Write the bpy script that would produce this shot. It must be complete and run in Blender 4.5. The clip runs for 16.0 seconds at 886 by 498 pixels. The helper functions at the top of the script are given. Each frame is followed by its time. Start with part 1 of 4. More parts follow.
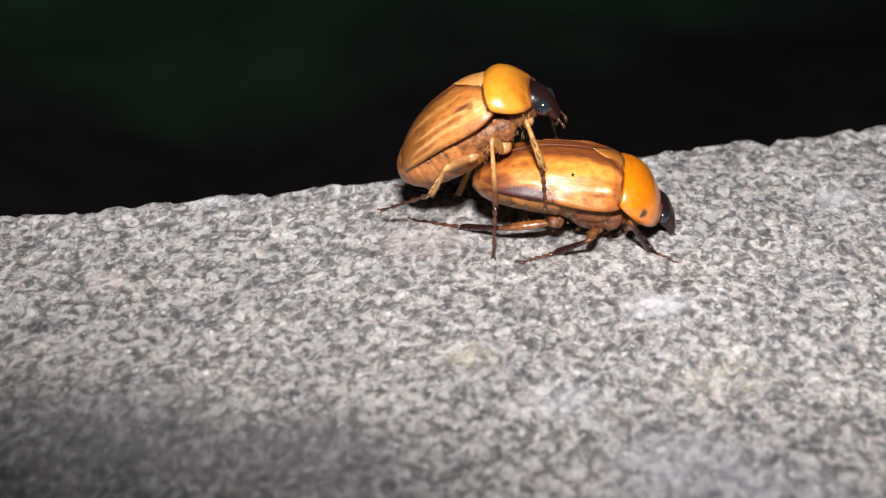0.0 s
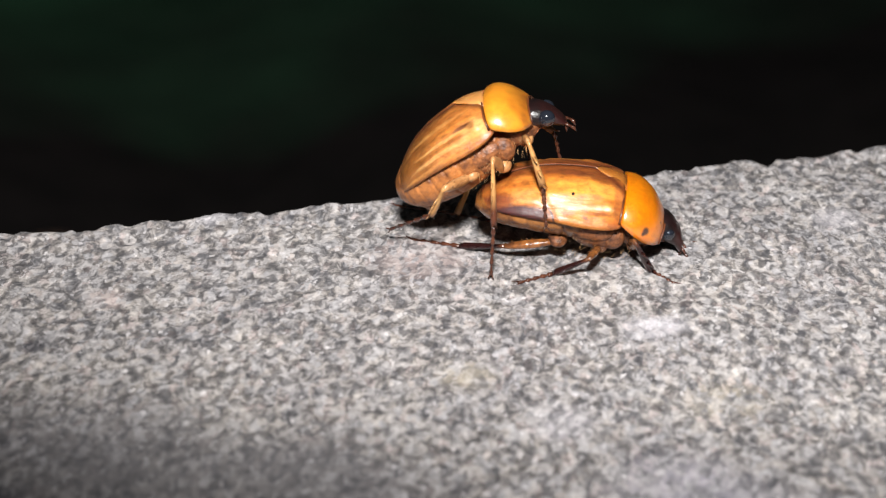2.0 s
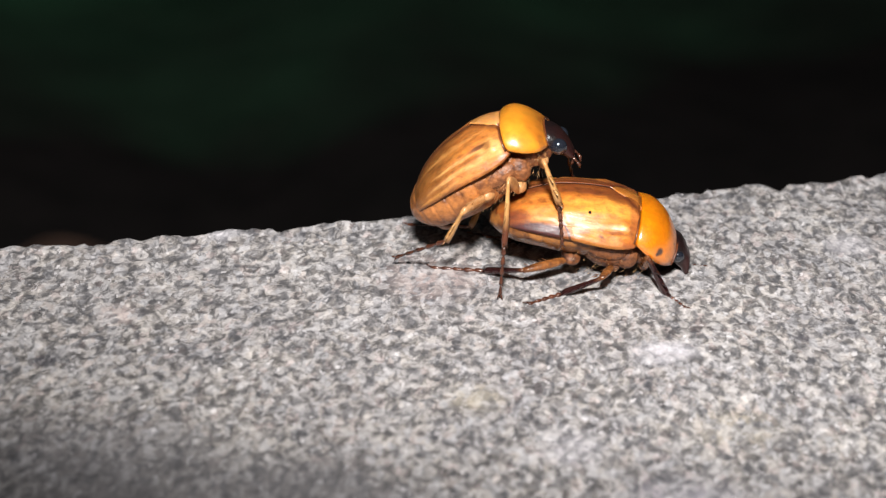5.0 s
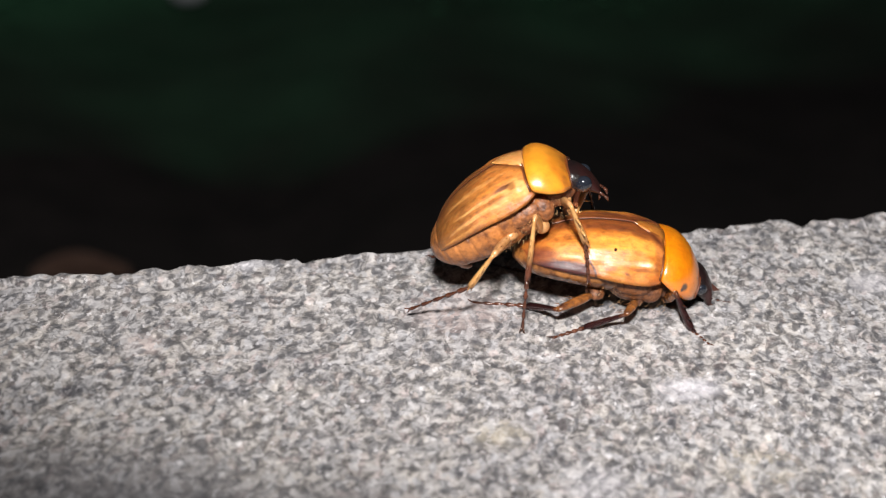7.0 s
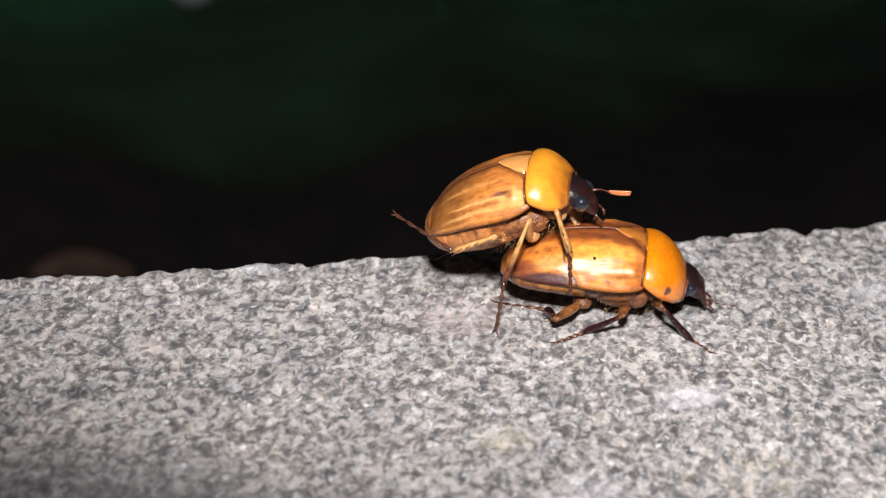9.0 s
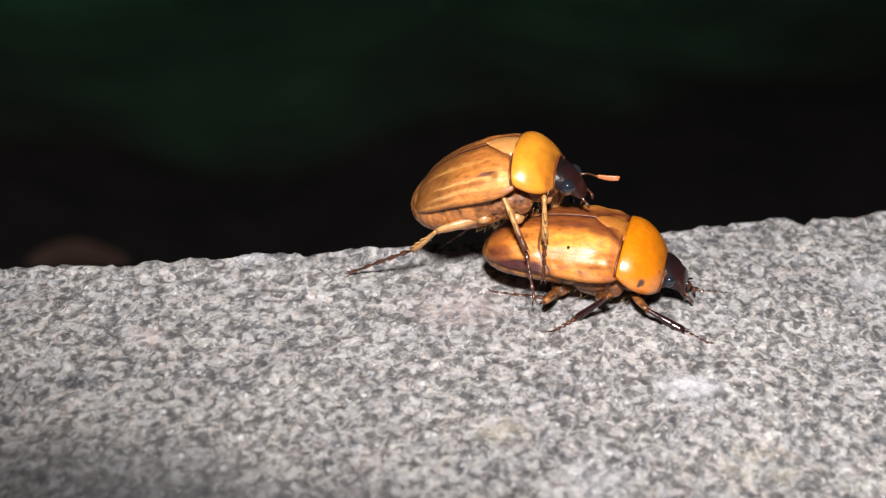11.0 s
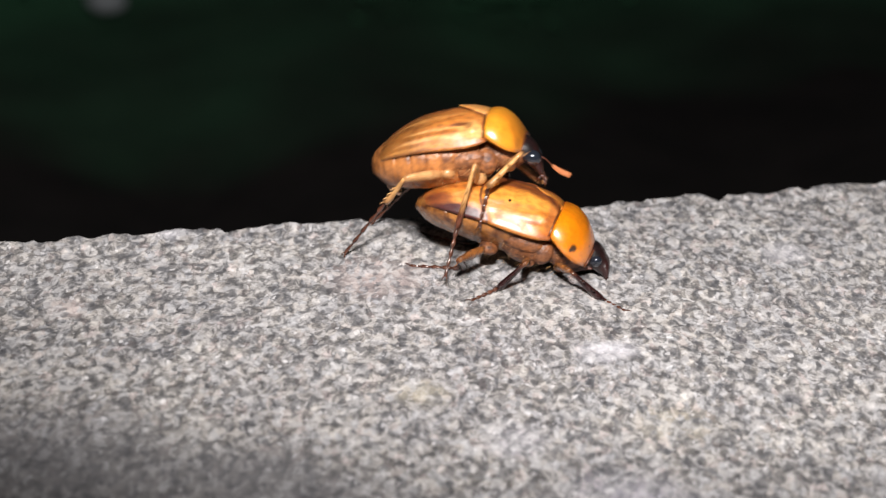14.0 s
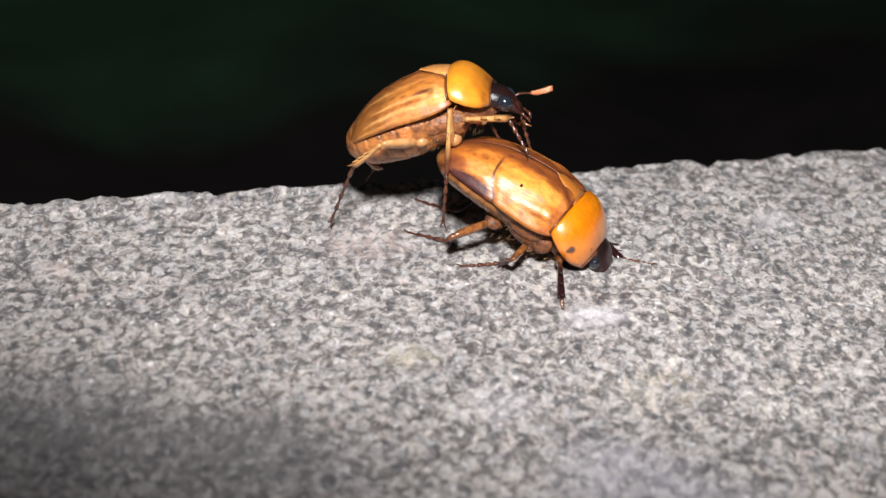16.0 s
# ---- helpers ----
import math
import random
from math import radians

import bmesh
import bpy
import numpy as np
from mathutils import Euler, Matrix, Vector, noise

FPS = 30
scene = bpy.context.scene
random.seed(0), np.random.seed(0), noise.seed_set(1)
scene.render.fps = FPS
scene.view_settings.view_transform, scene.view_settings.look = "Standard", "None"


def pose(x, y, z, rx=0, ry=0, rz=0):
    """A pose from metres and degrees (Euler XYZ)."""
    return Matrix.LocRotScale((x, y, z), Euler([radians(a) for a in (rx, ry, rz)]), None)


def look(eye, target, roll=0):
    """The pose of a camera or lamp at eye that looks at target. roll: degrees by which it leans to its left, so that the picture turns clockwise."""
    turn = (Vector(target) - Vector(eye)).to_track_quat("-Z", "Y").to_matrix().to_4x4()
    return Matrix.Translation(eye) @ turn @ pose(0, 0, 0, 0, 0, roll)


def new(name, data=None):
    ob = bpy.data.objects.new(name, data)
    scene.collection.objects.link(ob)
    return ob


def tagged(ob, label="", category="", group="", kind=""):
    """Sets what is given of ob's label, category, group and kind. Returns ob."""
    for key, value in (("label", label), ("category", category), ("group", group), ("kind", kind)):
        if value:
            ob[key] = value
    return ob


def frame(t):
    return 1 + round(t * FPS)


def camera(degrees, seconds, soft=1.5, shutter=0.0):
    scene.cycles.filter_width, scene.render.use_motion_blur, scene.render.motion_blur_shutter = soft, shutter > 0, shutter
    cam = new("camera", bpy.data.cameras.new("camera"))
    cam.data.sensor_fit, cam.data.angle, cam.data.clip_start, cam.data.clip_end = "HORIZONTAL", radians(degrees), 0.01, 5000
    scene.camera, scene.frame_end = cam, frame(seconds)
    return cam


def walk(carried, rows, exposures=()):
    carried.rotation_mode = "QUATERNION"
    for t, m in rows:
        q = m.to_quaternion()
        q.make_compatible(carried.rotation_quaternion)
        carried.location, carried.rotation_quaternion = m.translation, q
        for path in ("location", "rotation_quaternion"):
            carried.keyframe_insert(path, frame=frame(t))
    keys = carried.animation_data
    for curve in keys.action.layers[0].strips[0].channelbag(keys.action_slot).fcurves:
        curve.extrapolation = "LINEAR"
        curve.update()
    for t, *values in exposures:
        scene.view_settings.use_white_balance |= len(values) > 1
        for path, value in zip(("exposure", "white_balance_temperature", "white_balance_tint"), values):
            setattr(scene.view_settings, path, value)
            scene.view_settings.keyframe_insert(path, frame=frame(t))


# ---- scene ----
# The whole place is a few centimetres across: shapes are written in millimetres.
MM = 0.001

# ---- camera ----
cam = camera(24, 16.0, soft=1.3, shutter=0.6)
cam.data.dof.use_dof = True
cam.data.dof.focus_distance = 108.0 * MM
cam.data.dof.aperture_fstop = 70.0
walk(cam, [
    (0, pose(-0.00002, -0.09831, 0.04585, 64.625, -0.005, 3.690)),
    (0.5, pose(-0.00008, -0.09776, 0.04565, 64.774, 0.011, 3.599)),
    (1, pose(0.00015, -0.09784, 0.04585, 64.701, -0.062, 3.642)),
    (1.5, pose(0.00006, -0.09791, 0.04590, 64.825, -0.171, 3.630)),
    (2, pose(-0.00020, -0.09786, 0.04607, 64.954, -0.277, 3.674)),
    (2.5, pose(-0.00005, -0.09780, 0.04627, 65.005, -0.453, 3.820)),
    (3, pose(-0.00020, -0.09792, 0.04662, 65.179, -0.540, 4.008)),
    (3.5, pose(-0.00053, -0.09780, 0.04687, 65.207, -0.665, 4.107)),
    (5.8, pose(-0.00055, -0.09761, 0.04687, 65.023, -1.300, 4.381)),
    (6, pose(-0.00060, -0.09756, 0.04688, 65.161, -1.343, 4.448)),
    (6.5, pose(-0.00104, -0.09778, 0.04769, 65.332, -1.463, 4.646)),
    (7, pose(-0.00123, -0.09778, 0.04798, 65.451, -1.573, 4.806)),
    (7.5, pose(-0.00127, -0.09770, 0.04786, 65.529, -1.764, 4.876)),
    (8, pose(-0.00119, -0.09816, 0.04797, 65.476, -1.914, 4.843)),
    (8.5, pose(-0.00124, -0.09822, 0.04815, 65.527, -1.997, 4.907)),
    (9, pose(-0.00142, -0.09806, 0.04827, 65.513, -2.070, 5.046)),
    (11.3, pose(-0.00164, -0.09774, 0.04818, 65.196, -2.129, 4.861)),
    (11.5, pose(-0.00168, -0.09770, 0.04805, 65.216, -2.133, 4.675)),
    (11.8, pose(-0.00110, -0.09849, 0.04676, 64.951, -2.399, 4.124)),
    (12, pose(-0.00072, -0.09902, 0.04590, 65.316, -2.546, 3.900)),
    (12.2, pose(-0.00080, -0.09921, 0.04614, 65.391, -3.038, 3.864)),
    (12.5, pose(-0.00090, -0.09949, 0.04648, 65.904, -2.391, 3.347)),
    (13, pose(-0.00096, -0.10041, 0.04631, 66.183, -2.428, 3.040)),
    (13.5, pose(-0.00104, -0.10056, 0.04568, 66.163, -2.654, 2.755)),
    (14, pose(-0.00113, -0.10019, 0.04597, 66.101, -2.605, 2.821)),
    (14.5, pose(-0.00091, -0.10006, 0.04551, 65.840, -2.794, 2.776)),
    (15, pose(-0.00100, -0.10006, 0.04582, 65.688, -2.814, 2.832)),
    (15.5, pose(-0.00112, -0.10031, 0.04609, 65.486, -2.853, 2.827)),
    (16, pose(-0.00096, -0.10015, 0.04577, 65.219, -2.994, 2.755)),
])

# ---- light: a hand torch over the stone at night, and a faint night sky ----
world = bpy.data.worlds.new("night_sky")
scene.world = world
world.use_nodes = True
world.node_tree.nodes["Background"].inputs["Color"].default_value = (0.85, 0.95, 1.0, 1)
world.node_tree.nodes["Background"].inputs["Strength"].default_value = 0.012


def torch_beam(name, power, eye, target, half, blend, size):
    lamp = new(name, bpy.data.lights.new(name, "SPOT"))
    lamp.data.energy, lamp.data.color, lamp.data.shadow_soft_size = power, (1.0, 0.985, 0.965), size
    lamp.data.spot_size, lamp.data.spot_blend = radians(2 * half), blend
    lamp.matrix_world = look([c * MM for c in eye], [c * MM for c in target])


torch_beam("phone_light", 1.34, (-2, -84, 79), (12, 108, 20), 41.8, 0.60, 0.007)

# ---- materials ----


class Nodes:
    """A short way to write node materials."""

    def __init__(self, name):
        self.mat = bpy.data.materials.new(name)
        self.mat.use_nodes = True
        self.tree = self.mat.node_tree
        self.bsdf = self.tree.nodes["Principled BSDF"]

    def node(self, kind, **sets):
        n = self.tree.nodes.new(kind)
        for k, v in sets.items():
            if k in n.inputs:
                self.put(n.inputs[k], v)
        return n

    def put(self, socket, v):
        if isinstance(v, bpy.types.NodeSocket):
            self.tree.links.new(v, socket)
        else:
            socket.default_value = v

    def coords(self):
        return self.tree.nodes.new("ShaderNodeTexCoord").outputs["Object"]

    def scaled(self, vec, scale):
        n = self.tree.nodes.new("ShaderNodeMapping")
        self.put(n.inputs["Vector"], vec)
        n.inputs["Scale"].default_value = scale
        return n.outputs["Vector"]

    def noise(self, vec, scale, detail=3.0, rough=0.5, distortion=0.0):
        n = self.node("ShaderNodeTexNoise", Vector=vec, Scale=scale, Detail=detail, Roughness=rough, Distortion=distortion)
        return n.outputs["Fac"]

    def noise_colour(self, vec, scale):
        return self.node("ShaderNodeTexNoise", Vector=vec, Scale=scale, Detail=2.0).outputs["Color"]

    def ramp(self, fac, stops, smooth=False):
        n = self.tree.nodes.new("ShaderNodeValToRGB")
        self.put(n.inputs["Fac"], fac)
        e = n.color_ramp.elements
        while len(e) < len(stops):
            e.new(0.5)
        for el, (p, c) in zip(e, stops):
            el.position = p
            el.color = (*c, 1) if len(c) == 3 else c
        n.color_ramp.interpolation = "EASE" if smooth else "LINEAR"
        return n.outputs["Color"]

    def mix(self, fac, a, b, blend="MIX"):
        n = self.tree.nodes.new("ShaderNodeMix")
        n.data_type, n.blend_type = "RGBA", blend
        self.put(n.inputs[0], fac)
        self.put(n.inputs[6], a if not isinstance(a, tuple) else (*a[:3], 1))
        self.put(n.inputs[7], b if not isinstance(b, tuple) else (*b[:3], 1))
        return n.outputs[2]

    def maths(self, op, a, b=0.0, c=0.0):
        n = self.tree.nodes.new("ShaderNodeMath")
        n.operation = op
        for i, v in enumerate((a, b, c)):
            self.put(n.inputs[i], v)
        return n.outputs[0]

    def near(self, vec, place, size, soft=0.35):
        """1 inside a round mark at place, 0 outside."""
        n = self.tree.nodes.new("ShaderNodeVectorMath")
        n.operation = "DISTANCE"
        self.put(n.inputs[0], vec)
        n.inputs[1].default_value = place
        m = self.tree.nodes.new("ShaderNodeMapRange")
        m.interpolation_type = "SMOOTHSTEP"
        self.put(m.inputs["Value"], n.outputs["Value"])
        m.inputs["From Min"].default_value = size * (1 + soft)
        m.inputs["From Max"].default_value = size * (1 - soft)
        return m.outputs["Result"]

    def bump(self, height, strength, distance):
        n = self.node("ShaderNodeBump", Height=height, Strength=strength, Distance=distance)
        self.put(self.bsdf.inputs["Normal"], n.outputs["Normal"])

    def done(self, **sets):
        for k, v in sets.items():
            k = k.replace("_", " ")
            self.put(self.bsdf.inputs[k], (*v, 1) if k == "Base Color" and isinstance(v, tuple) else v)
        return self.mat


# Spots and blotches of the stone: place (mm), radius, colour, strength.
DARK_SPOT, WHITE_SPOT, YELLOW_SPOT, PINK_SPOT = (0.05, 0.05, 0.06), (0.55, 0.55, 0.58), (0.50, 0.46, 0.36), (0.48, 0.40, 0.38)
DIM_FRONT = (0.115, 0.115, 0.12)
STONE_MARKS = [
    ((-5.8, -3.5, 0), 0.4, DARK_SPOT, 0.5), ((14.2, -4.0, 0), 0.5, DARK_SPOT, 0.4), ((13.6, -10.7, 0), 0.5, DARK_SPOT, 0.5),
    ((-24.7, -11.3, 0), 0.6, DARK_SPOT, 0.4), ((11.6, -5.0, 0), 0.5, DARK_SPOT, 0.3), ((-9.0, -4.6, 0), 0.35, DARK_SPOT, 0.4),
    ((4.4, -7.6, 0), 1.1, WHITE_SPOT, 0.3), ((5.6, -7.2, 0), 0.9, WHITE_SPOT, 0.3), ((15.0, 6.2, 0), 1.3, WHITE_SPOT, 0.15),
    ((-4.0, -12.9, 0), 1.2, YELLOW_SPOT, 0.08), ((-22.3, -6.0, 0), 1.0, PINK_SPOT, 0.05), ((-7.0, -0.5, 0), 2.2, PINK_SPOT, 0.05),
    ((0.4, -16.9, 0), 1.4, WHITE_SPOT, 0.1), ((-18.9, 4.2, 0), 0.9, WHITE_SPOT, 0.35), ((8.0, -14.0, 0), 1.6, YELLOW_SPOT, -0.08),
]
# Wide dark blotches put the lamp's dim near edge into the stone's colour.
STONE_NEAR_MARKS = [
    ((-17.0, -20.8, 0), 3.6, DIM_FRONT, 0.15), ((-9.5, -21.8, 0), 2.8, DIM_FRONT, 0.12), ((-24.0, -19.5, 0), 3.0, DIM_FRONT, 0.1),
    ((-20.0, -23.5, 0), 4.5, DIM_FRONT, 0.3), ((-12.0, -23.8, 0), 4.0, DIM_FRONT, 0.3), ((-6.5, -23.6, 0), 2.6, DIM_FRONT, 0.1), ((5.5, -22.5, 0), 3.0, (0.42, 0.42, 0.48), 0.1), ((9.5, -25.5, 0), 3.0, (0.42, 0.42, 0.48), 0.1),
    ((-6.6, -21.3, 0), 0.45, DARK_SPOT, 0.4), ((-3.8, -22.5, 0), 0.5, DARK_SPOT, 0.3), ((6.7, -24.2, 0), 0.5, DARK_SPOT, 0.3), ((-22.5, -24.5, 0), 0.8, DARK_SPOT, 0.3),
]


def stone_material():
    n = Nodes("speckled_grey_stone")
    at = n.coords()
    warp = n.node("ShaderNodeVectorMath")
    warp.operation = "MULTIPLY_ADD"
    n.put(warp.inputs[0], n.noise_colour(at, 3400))
    warp.inputs[1].default_value = (0.0004, 0.0004, 0.0004)
    n.put(warp.inputs[2], at)
    cells = n.node("ShaderNodeTexVoronoi", Vector=n.scaled(warp.outputs[0], (1.0, 0.5, 1.0)), Scale=2900.0)
    grain = n.node("ShaderNodeSeparateColor", Color=cells.outputs["Color"])
    worm = n.noise(n.scaled(at, (1.0, 0.62, 1.0)), 2050, 4, 0.62, 0.7)
    worm = n.maths("MULTIPLY_ADD", grain.outputs[0], 0.13, n.maths("SUBTRACT", worm, 0.065))
    tone = n.ramp(worm, [(0.33, (0.085, 0.084, 0.087)), (0.42, (0.148, 0.146, 0.146)), (0.475, (0.208, 0.204, 0.201)), (0.525, (0.325, 0.319, 0.312)), (0.64, (0.438, 0.431, 0.424))])
    tint = n.ramp(grain.outputs[1], [(0.0, (0.96, 0.99, 1.04)), (0.5, (1, 1, 1.01)), (0.85, (1.02, 1.0, 0.97)), (1.0, (1.06, 0.98, 0.98))])
    colour = n.mix(1.0, tone, tint, "MULTIPLY")
    small = n.node("ShaderNodeTexVoronoi", Vector=n.scaled(warp.outputs[0], (1.0, 0.6, 1.0)), Scale=6000.0)
    bits = n.node("ShaderNodeSeparateColor", Color=small.outputs["Color"])
    colour = n.mix(1.0, colour, n.ramp(bits.outputs[0], [(0.0, (0.80,) * 3), (0.6, (1.0,) * 3), (1.0, (1.18,) * 3)]), "MULTIPLY")
    # Sparse smooth crystals, their glints also put into the colour as pale dots.
    crystal_glint = n.ramp(bits.outputs[2], [(0.968, (0, 0, 0)), (0.976, (1, 1, 1))])
    colour = n.mix(n.maths("MULTIPLY", crystal_glint, 0.5), colour, (0.78, 0.78, 0.80))
    patches = n.ramp(n.noise(at, 170, 3), [(0.3, (0.82, 0.82, 0.83)), (0.7, (1.15, 1.14, 1.1))])
    colour = n.mix(1.0, colour, patches, "MULTIPLY")
    flecks = n.ramp(n.noise(at, 620, 2, 0.6), [(0.66, (0, 0, 0)), (0.73, (1, 1, 1))])
    colour = n.mix(n.maths("MULTIPLY", flecks, 0.65), colour, (0.07, 0.072, 0.08))
    pale = n.ramp(n.noise(n.scaled(at, (1, 1, 1)), 330, 2, 0.6), [(0.68, (0, 0, 0)), (0.76, (1, 1, 1))])
    colour = n.mix(n.maths("MULTIPLY", pale, 0.5), colour, (0.56, 0.55, 0.54))
    for place, size, tone, much in STONE_MARKS + STONE_NEAR_MARKS:
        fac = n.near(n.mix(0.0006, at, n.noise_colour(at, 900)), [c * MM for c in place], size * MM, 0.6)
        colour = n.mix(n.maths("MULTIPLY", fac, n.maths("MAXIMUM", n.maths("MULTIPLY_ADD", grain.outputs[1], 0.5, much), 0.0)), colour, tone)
    colour = n.mix(1.0, colour, n.ramp(bits.outputs[1], [(0.0, (0.86,) * 3), (0.5, (1.0,) * 3), (1.0, (1.12,) * 3)]), "MULTIPLY")
    colour = n.mix(1.0, colour, (1.03, 0.985, 0.995), "MULTIPLY")
    height = n.maths("ADD", n.maths("MULTIPLY", grain.outputs[2], 0.6), n.noise(at, 5200, 3))
    n.bump(height, 0.26, 0.00009)
    return n.done(Base_Color=colour, Roughness=n.mix(crystal_glint, n.ramp(grain.outputs[1], [(0, (0.6,) * 3), (1, (0.92,) * 3)]), (0.25, 0.25, 0.25)), Specular_IOR_Level=0.4)


def wing_material(name, pale, mid, dark, gloss, rear, seam_tone, spots, rear_from, crease=0.0, coat=0.6, rim=0.6, streaky=1.0, relief=0.42, dot=None, band=0.13):
    """Chitin that follows a wing case: u runs from the shoulder to the tip, v from the seam to the outer edge."""
    n = Nodes(name)
    at = n.coords()
    uv = n.tree.nodes.new("ShaderNodeTexCoord").outputs["UV"]
    wob = n.node("ShaderNodeVectorMath")
    wob.operation = "MULTIPLY_ADD"
    n.put(wob.inputs[0], n.noise_colour(at, 900))
    wob.inputs[1].default_value = (0.10, 0.10, 0.0)
    n.put(wob.inputs[2], uv)
    axes = n.node("ShaderNodeSeparateXYZ", Vector=wob.outputs[0])
    u, v = n.maths("SUBTRACT", axes.outputs["X"], 0.05), n.maths("SUBTRACT", axes.outputs["Y"], 0.05)
    straight = n.node("ShaderNodeSeparateXYZ", Vector=uv)
    along = n.node("ShaderNodeSeparateXYZ", Vector=at).outputs["Y"]
    flat = n.node("ShaderNodeCombineXYZ", X=u, Y=v, Z=n.maths("MULTIPLY", along, 0.5)).outputs["Vector"]
    streak = n.noise(n.scaled(flat, (2.4, 6.0, 1.0)), 1.0, 4, 0.55, 0.6)
    thin = n.noise(n.scaled(flat, (4.0, 24.0, 1.0)), 1.0, 3, 0.6, 0.5)
    both = n.maths("MULTIPLY_ADD", thin, 0.2, n.maths("MULTIPLY", streak, 0.8))
    both = n.maths("MULTIPLY_ADD", both, streaky, 0.54 * (1 - streaky))
    colour = n.ramp(both, [(0.32, tuple(0.35 * a + 0.65 * b for a, b in zip(dark, mid))), (0.46, mid), (0.62, pale)])
    cloud = n.noise(n.scaled(at, (420, 700, 600)), 1.0, 5, 0.65)
    colour = n.mix(n.ramp(cloud, [(0.45, (0, 0, 0)), (0.66, (0.6,) * 3)]), colour, pale)
    rib = n.maths("SINE", n.maths("MULTIPLY_ADD", straight.outputs["Y"], 8 * math.pi, 1.57))
    colour = n.mix(n.ramp(rib, [(0.35, (0, 0, 0)), (1.0, (0.30 * streaky,) * 3)]), colour, pale)
    back = n.maths("MULTIPLY_ADD", n.noise(n.scaled(at, (0.6, 1.3, 1.3)), 700, 4, 0.6), 0.5, n.maths("SUBTRACT", u, 0.25))
    colour = n.mix(n.ramp(back, [(rear_from, (0.0,) * 3), (rear_from + 0.22, (0.8,) * 3)]), colour, rear)
    blotch = n.noise(n.scaled(at, (0.8, 1.1, 1.1)), 950, 5, 0.68, 0.5)
    colour = n.mix(n.ramp(blotch, [(0.50, (0,) * 3), (0.68, (0.6 * streaky,) * 3)]), colour, tuple(0.55 * a + 0.45 * b for a, b in zip(dark, mid)))
    for cu, cv, ru, rv, tone, much in spots:
        place = n.node("ShaderNodeCombineXYZ", X=n.maths("DIVIDE", n.maths("SUBTRACT", u, cu), ru), Y=n.maths("DIVIDE", n.maths("SUBTRACT", v, cv), rv), Z=0.0).outputs["Vector"]
        colour = n.mix(n.maths("MULTIPLY", n.near(place, (0, 0, 0), 0.75, 0.5), n.maths("MULTIPLY_ADD", thin, 0.5, much - 0.25)), colour, tone)
    if crease:
        wave = n.maths("MULTIPLY", n.maths("SINE", n.maths("MULTIPLY_ADD", straight.outputs["Y"], 7.0, 0.4)), 0.022)
        bent = n.maths("ABSOLUTE", n.maths("SUBTRACT", n.maths("ADD", n.maths("MULTIPLY_ADD", straight.outputs["Y"], 0.18, n.maths("MULTIPLY_ADD", u, 0.3, n.maths("MULTIPLY", straight.outputs["X"], 0.7))), wave), crease + 0.095))
        colour = n.mix(n.maths("MULTIPLY", n.ramp(bent, [(0.0, (1,) * 3), (0.006, (0.95,) * 3), (0.013, (0,) * 3)]), n.ramp(straight.outputs["Y"], [(0.20, (0,) * 3), (0.34, (0.9,) * 3)])), colour, dark)
    edge = n.maths("MULTIPLY_ADD", thin, 0.03, straight.outputs["Y"])
    colour = n.mix(n.ramp(edge, [(0.93, (0,) * 3), (0.985, (rim,) * 3)]), colour, dark)
    colour = n.mix(n.ramp(edge, [(0.02, (0.9,) * 3), (0.4 * band, (0.7,) * 3), (band, (0.0,) * 3)]), colour, seam_tone)
    colour = n.mix(n.ramp(n.maths("MULTIPLY_ADD", thin, 0.01, straight.outputs["X"]), [(0.006, (0.8,) * 3), (0.03, (0.0,) * 3)]), colour, seam_tone)
    side_of = n.maths("ABSOLUTE", n.maths("SUBTRACT", straight.outputs["Y"], n.maths("MULTIPLY_ADD", straight.outputs["X"], -1.42, 0.325)))
    colour = n.mix(n.maths("MULTIPLY", n.ramp(n.maths("MULTIPLY_ADD", thin, 0.015, side_of), [(0.015, (0.85,) * 3), (0.06, (0.45,) * 3), (0.12, (0.0,) * 3)]), n.ramp(straight.outputs["X"], [(0.22, (1,) * 3), (0.25, (0,) * 3)])), colour, seam_tone)
    grain = n.noise(n.scaled(at, (0.7, 1.0, 1.0)), 3200, 5, 0.7)
    colour = n.mix(1.0, colour, n.ramp(grain, [(0.32, (0.60, 0.54, 0.49)), (0.5, (1, 1, 1)), (0.70, (1.28, 1.28, 1.25))]), "MULTIPLY")
    crumple = n.noise(n.scaled(flat, (5.0, 16.0, 1.0)), 1.0, 4, 0.6, 1.2)
    pits = n.node("ShaderNodeTexVoronoi", Vector=at, Scale=5200.0).outputs["Distance"]
    n.bump(n.maths("ADD", n.maths("MULTIPLY", pits, 0.5), n.maths("MULTIPLY_ADD", crumple, 1.6, n.maths("MULTIPLY", both, 1.0))), relief, 0.00006)
    rough = n.ramp(crumple, [(0.3, (gloss * 0.7,) * 3), (0.7, (gloss * 1.5,) * 3)])
    shine = 0.6
    if dot:
        place = n.node("ShaderNodeCombineXYZ", X=n.maths("DIVIDE", n.maths("SUBTRACT", straight.outputs["X"], dot[0]), dot[2]), Y=n.maths("DIVIDE", n.maths("SUBTRACT", straight.outputs["Y"], dot[1]), dot[3]), Z=0.0).outputs["Vector"]
        pit = n.near(place, (0, 0, 0), 0.8, 0.3)
        colour = n.mix(pit, colour, (0.010, 0.006, 0.005))
        coat, shine = n.maths("MULTIPLY_ADD", pit, -coat, coat), n.maths("MULTIPLY_ADD", pit, -0.5, 0.6)
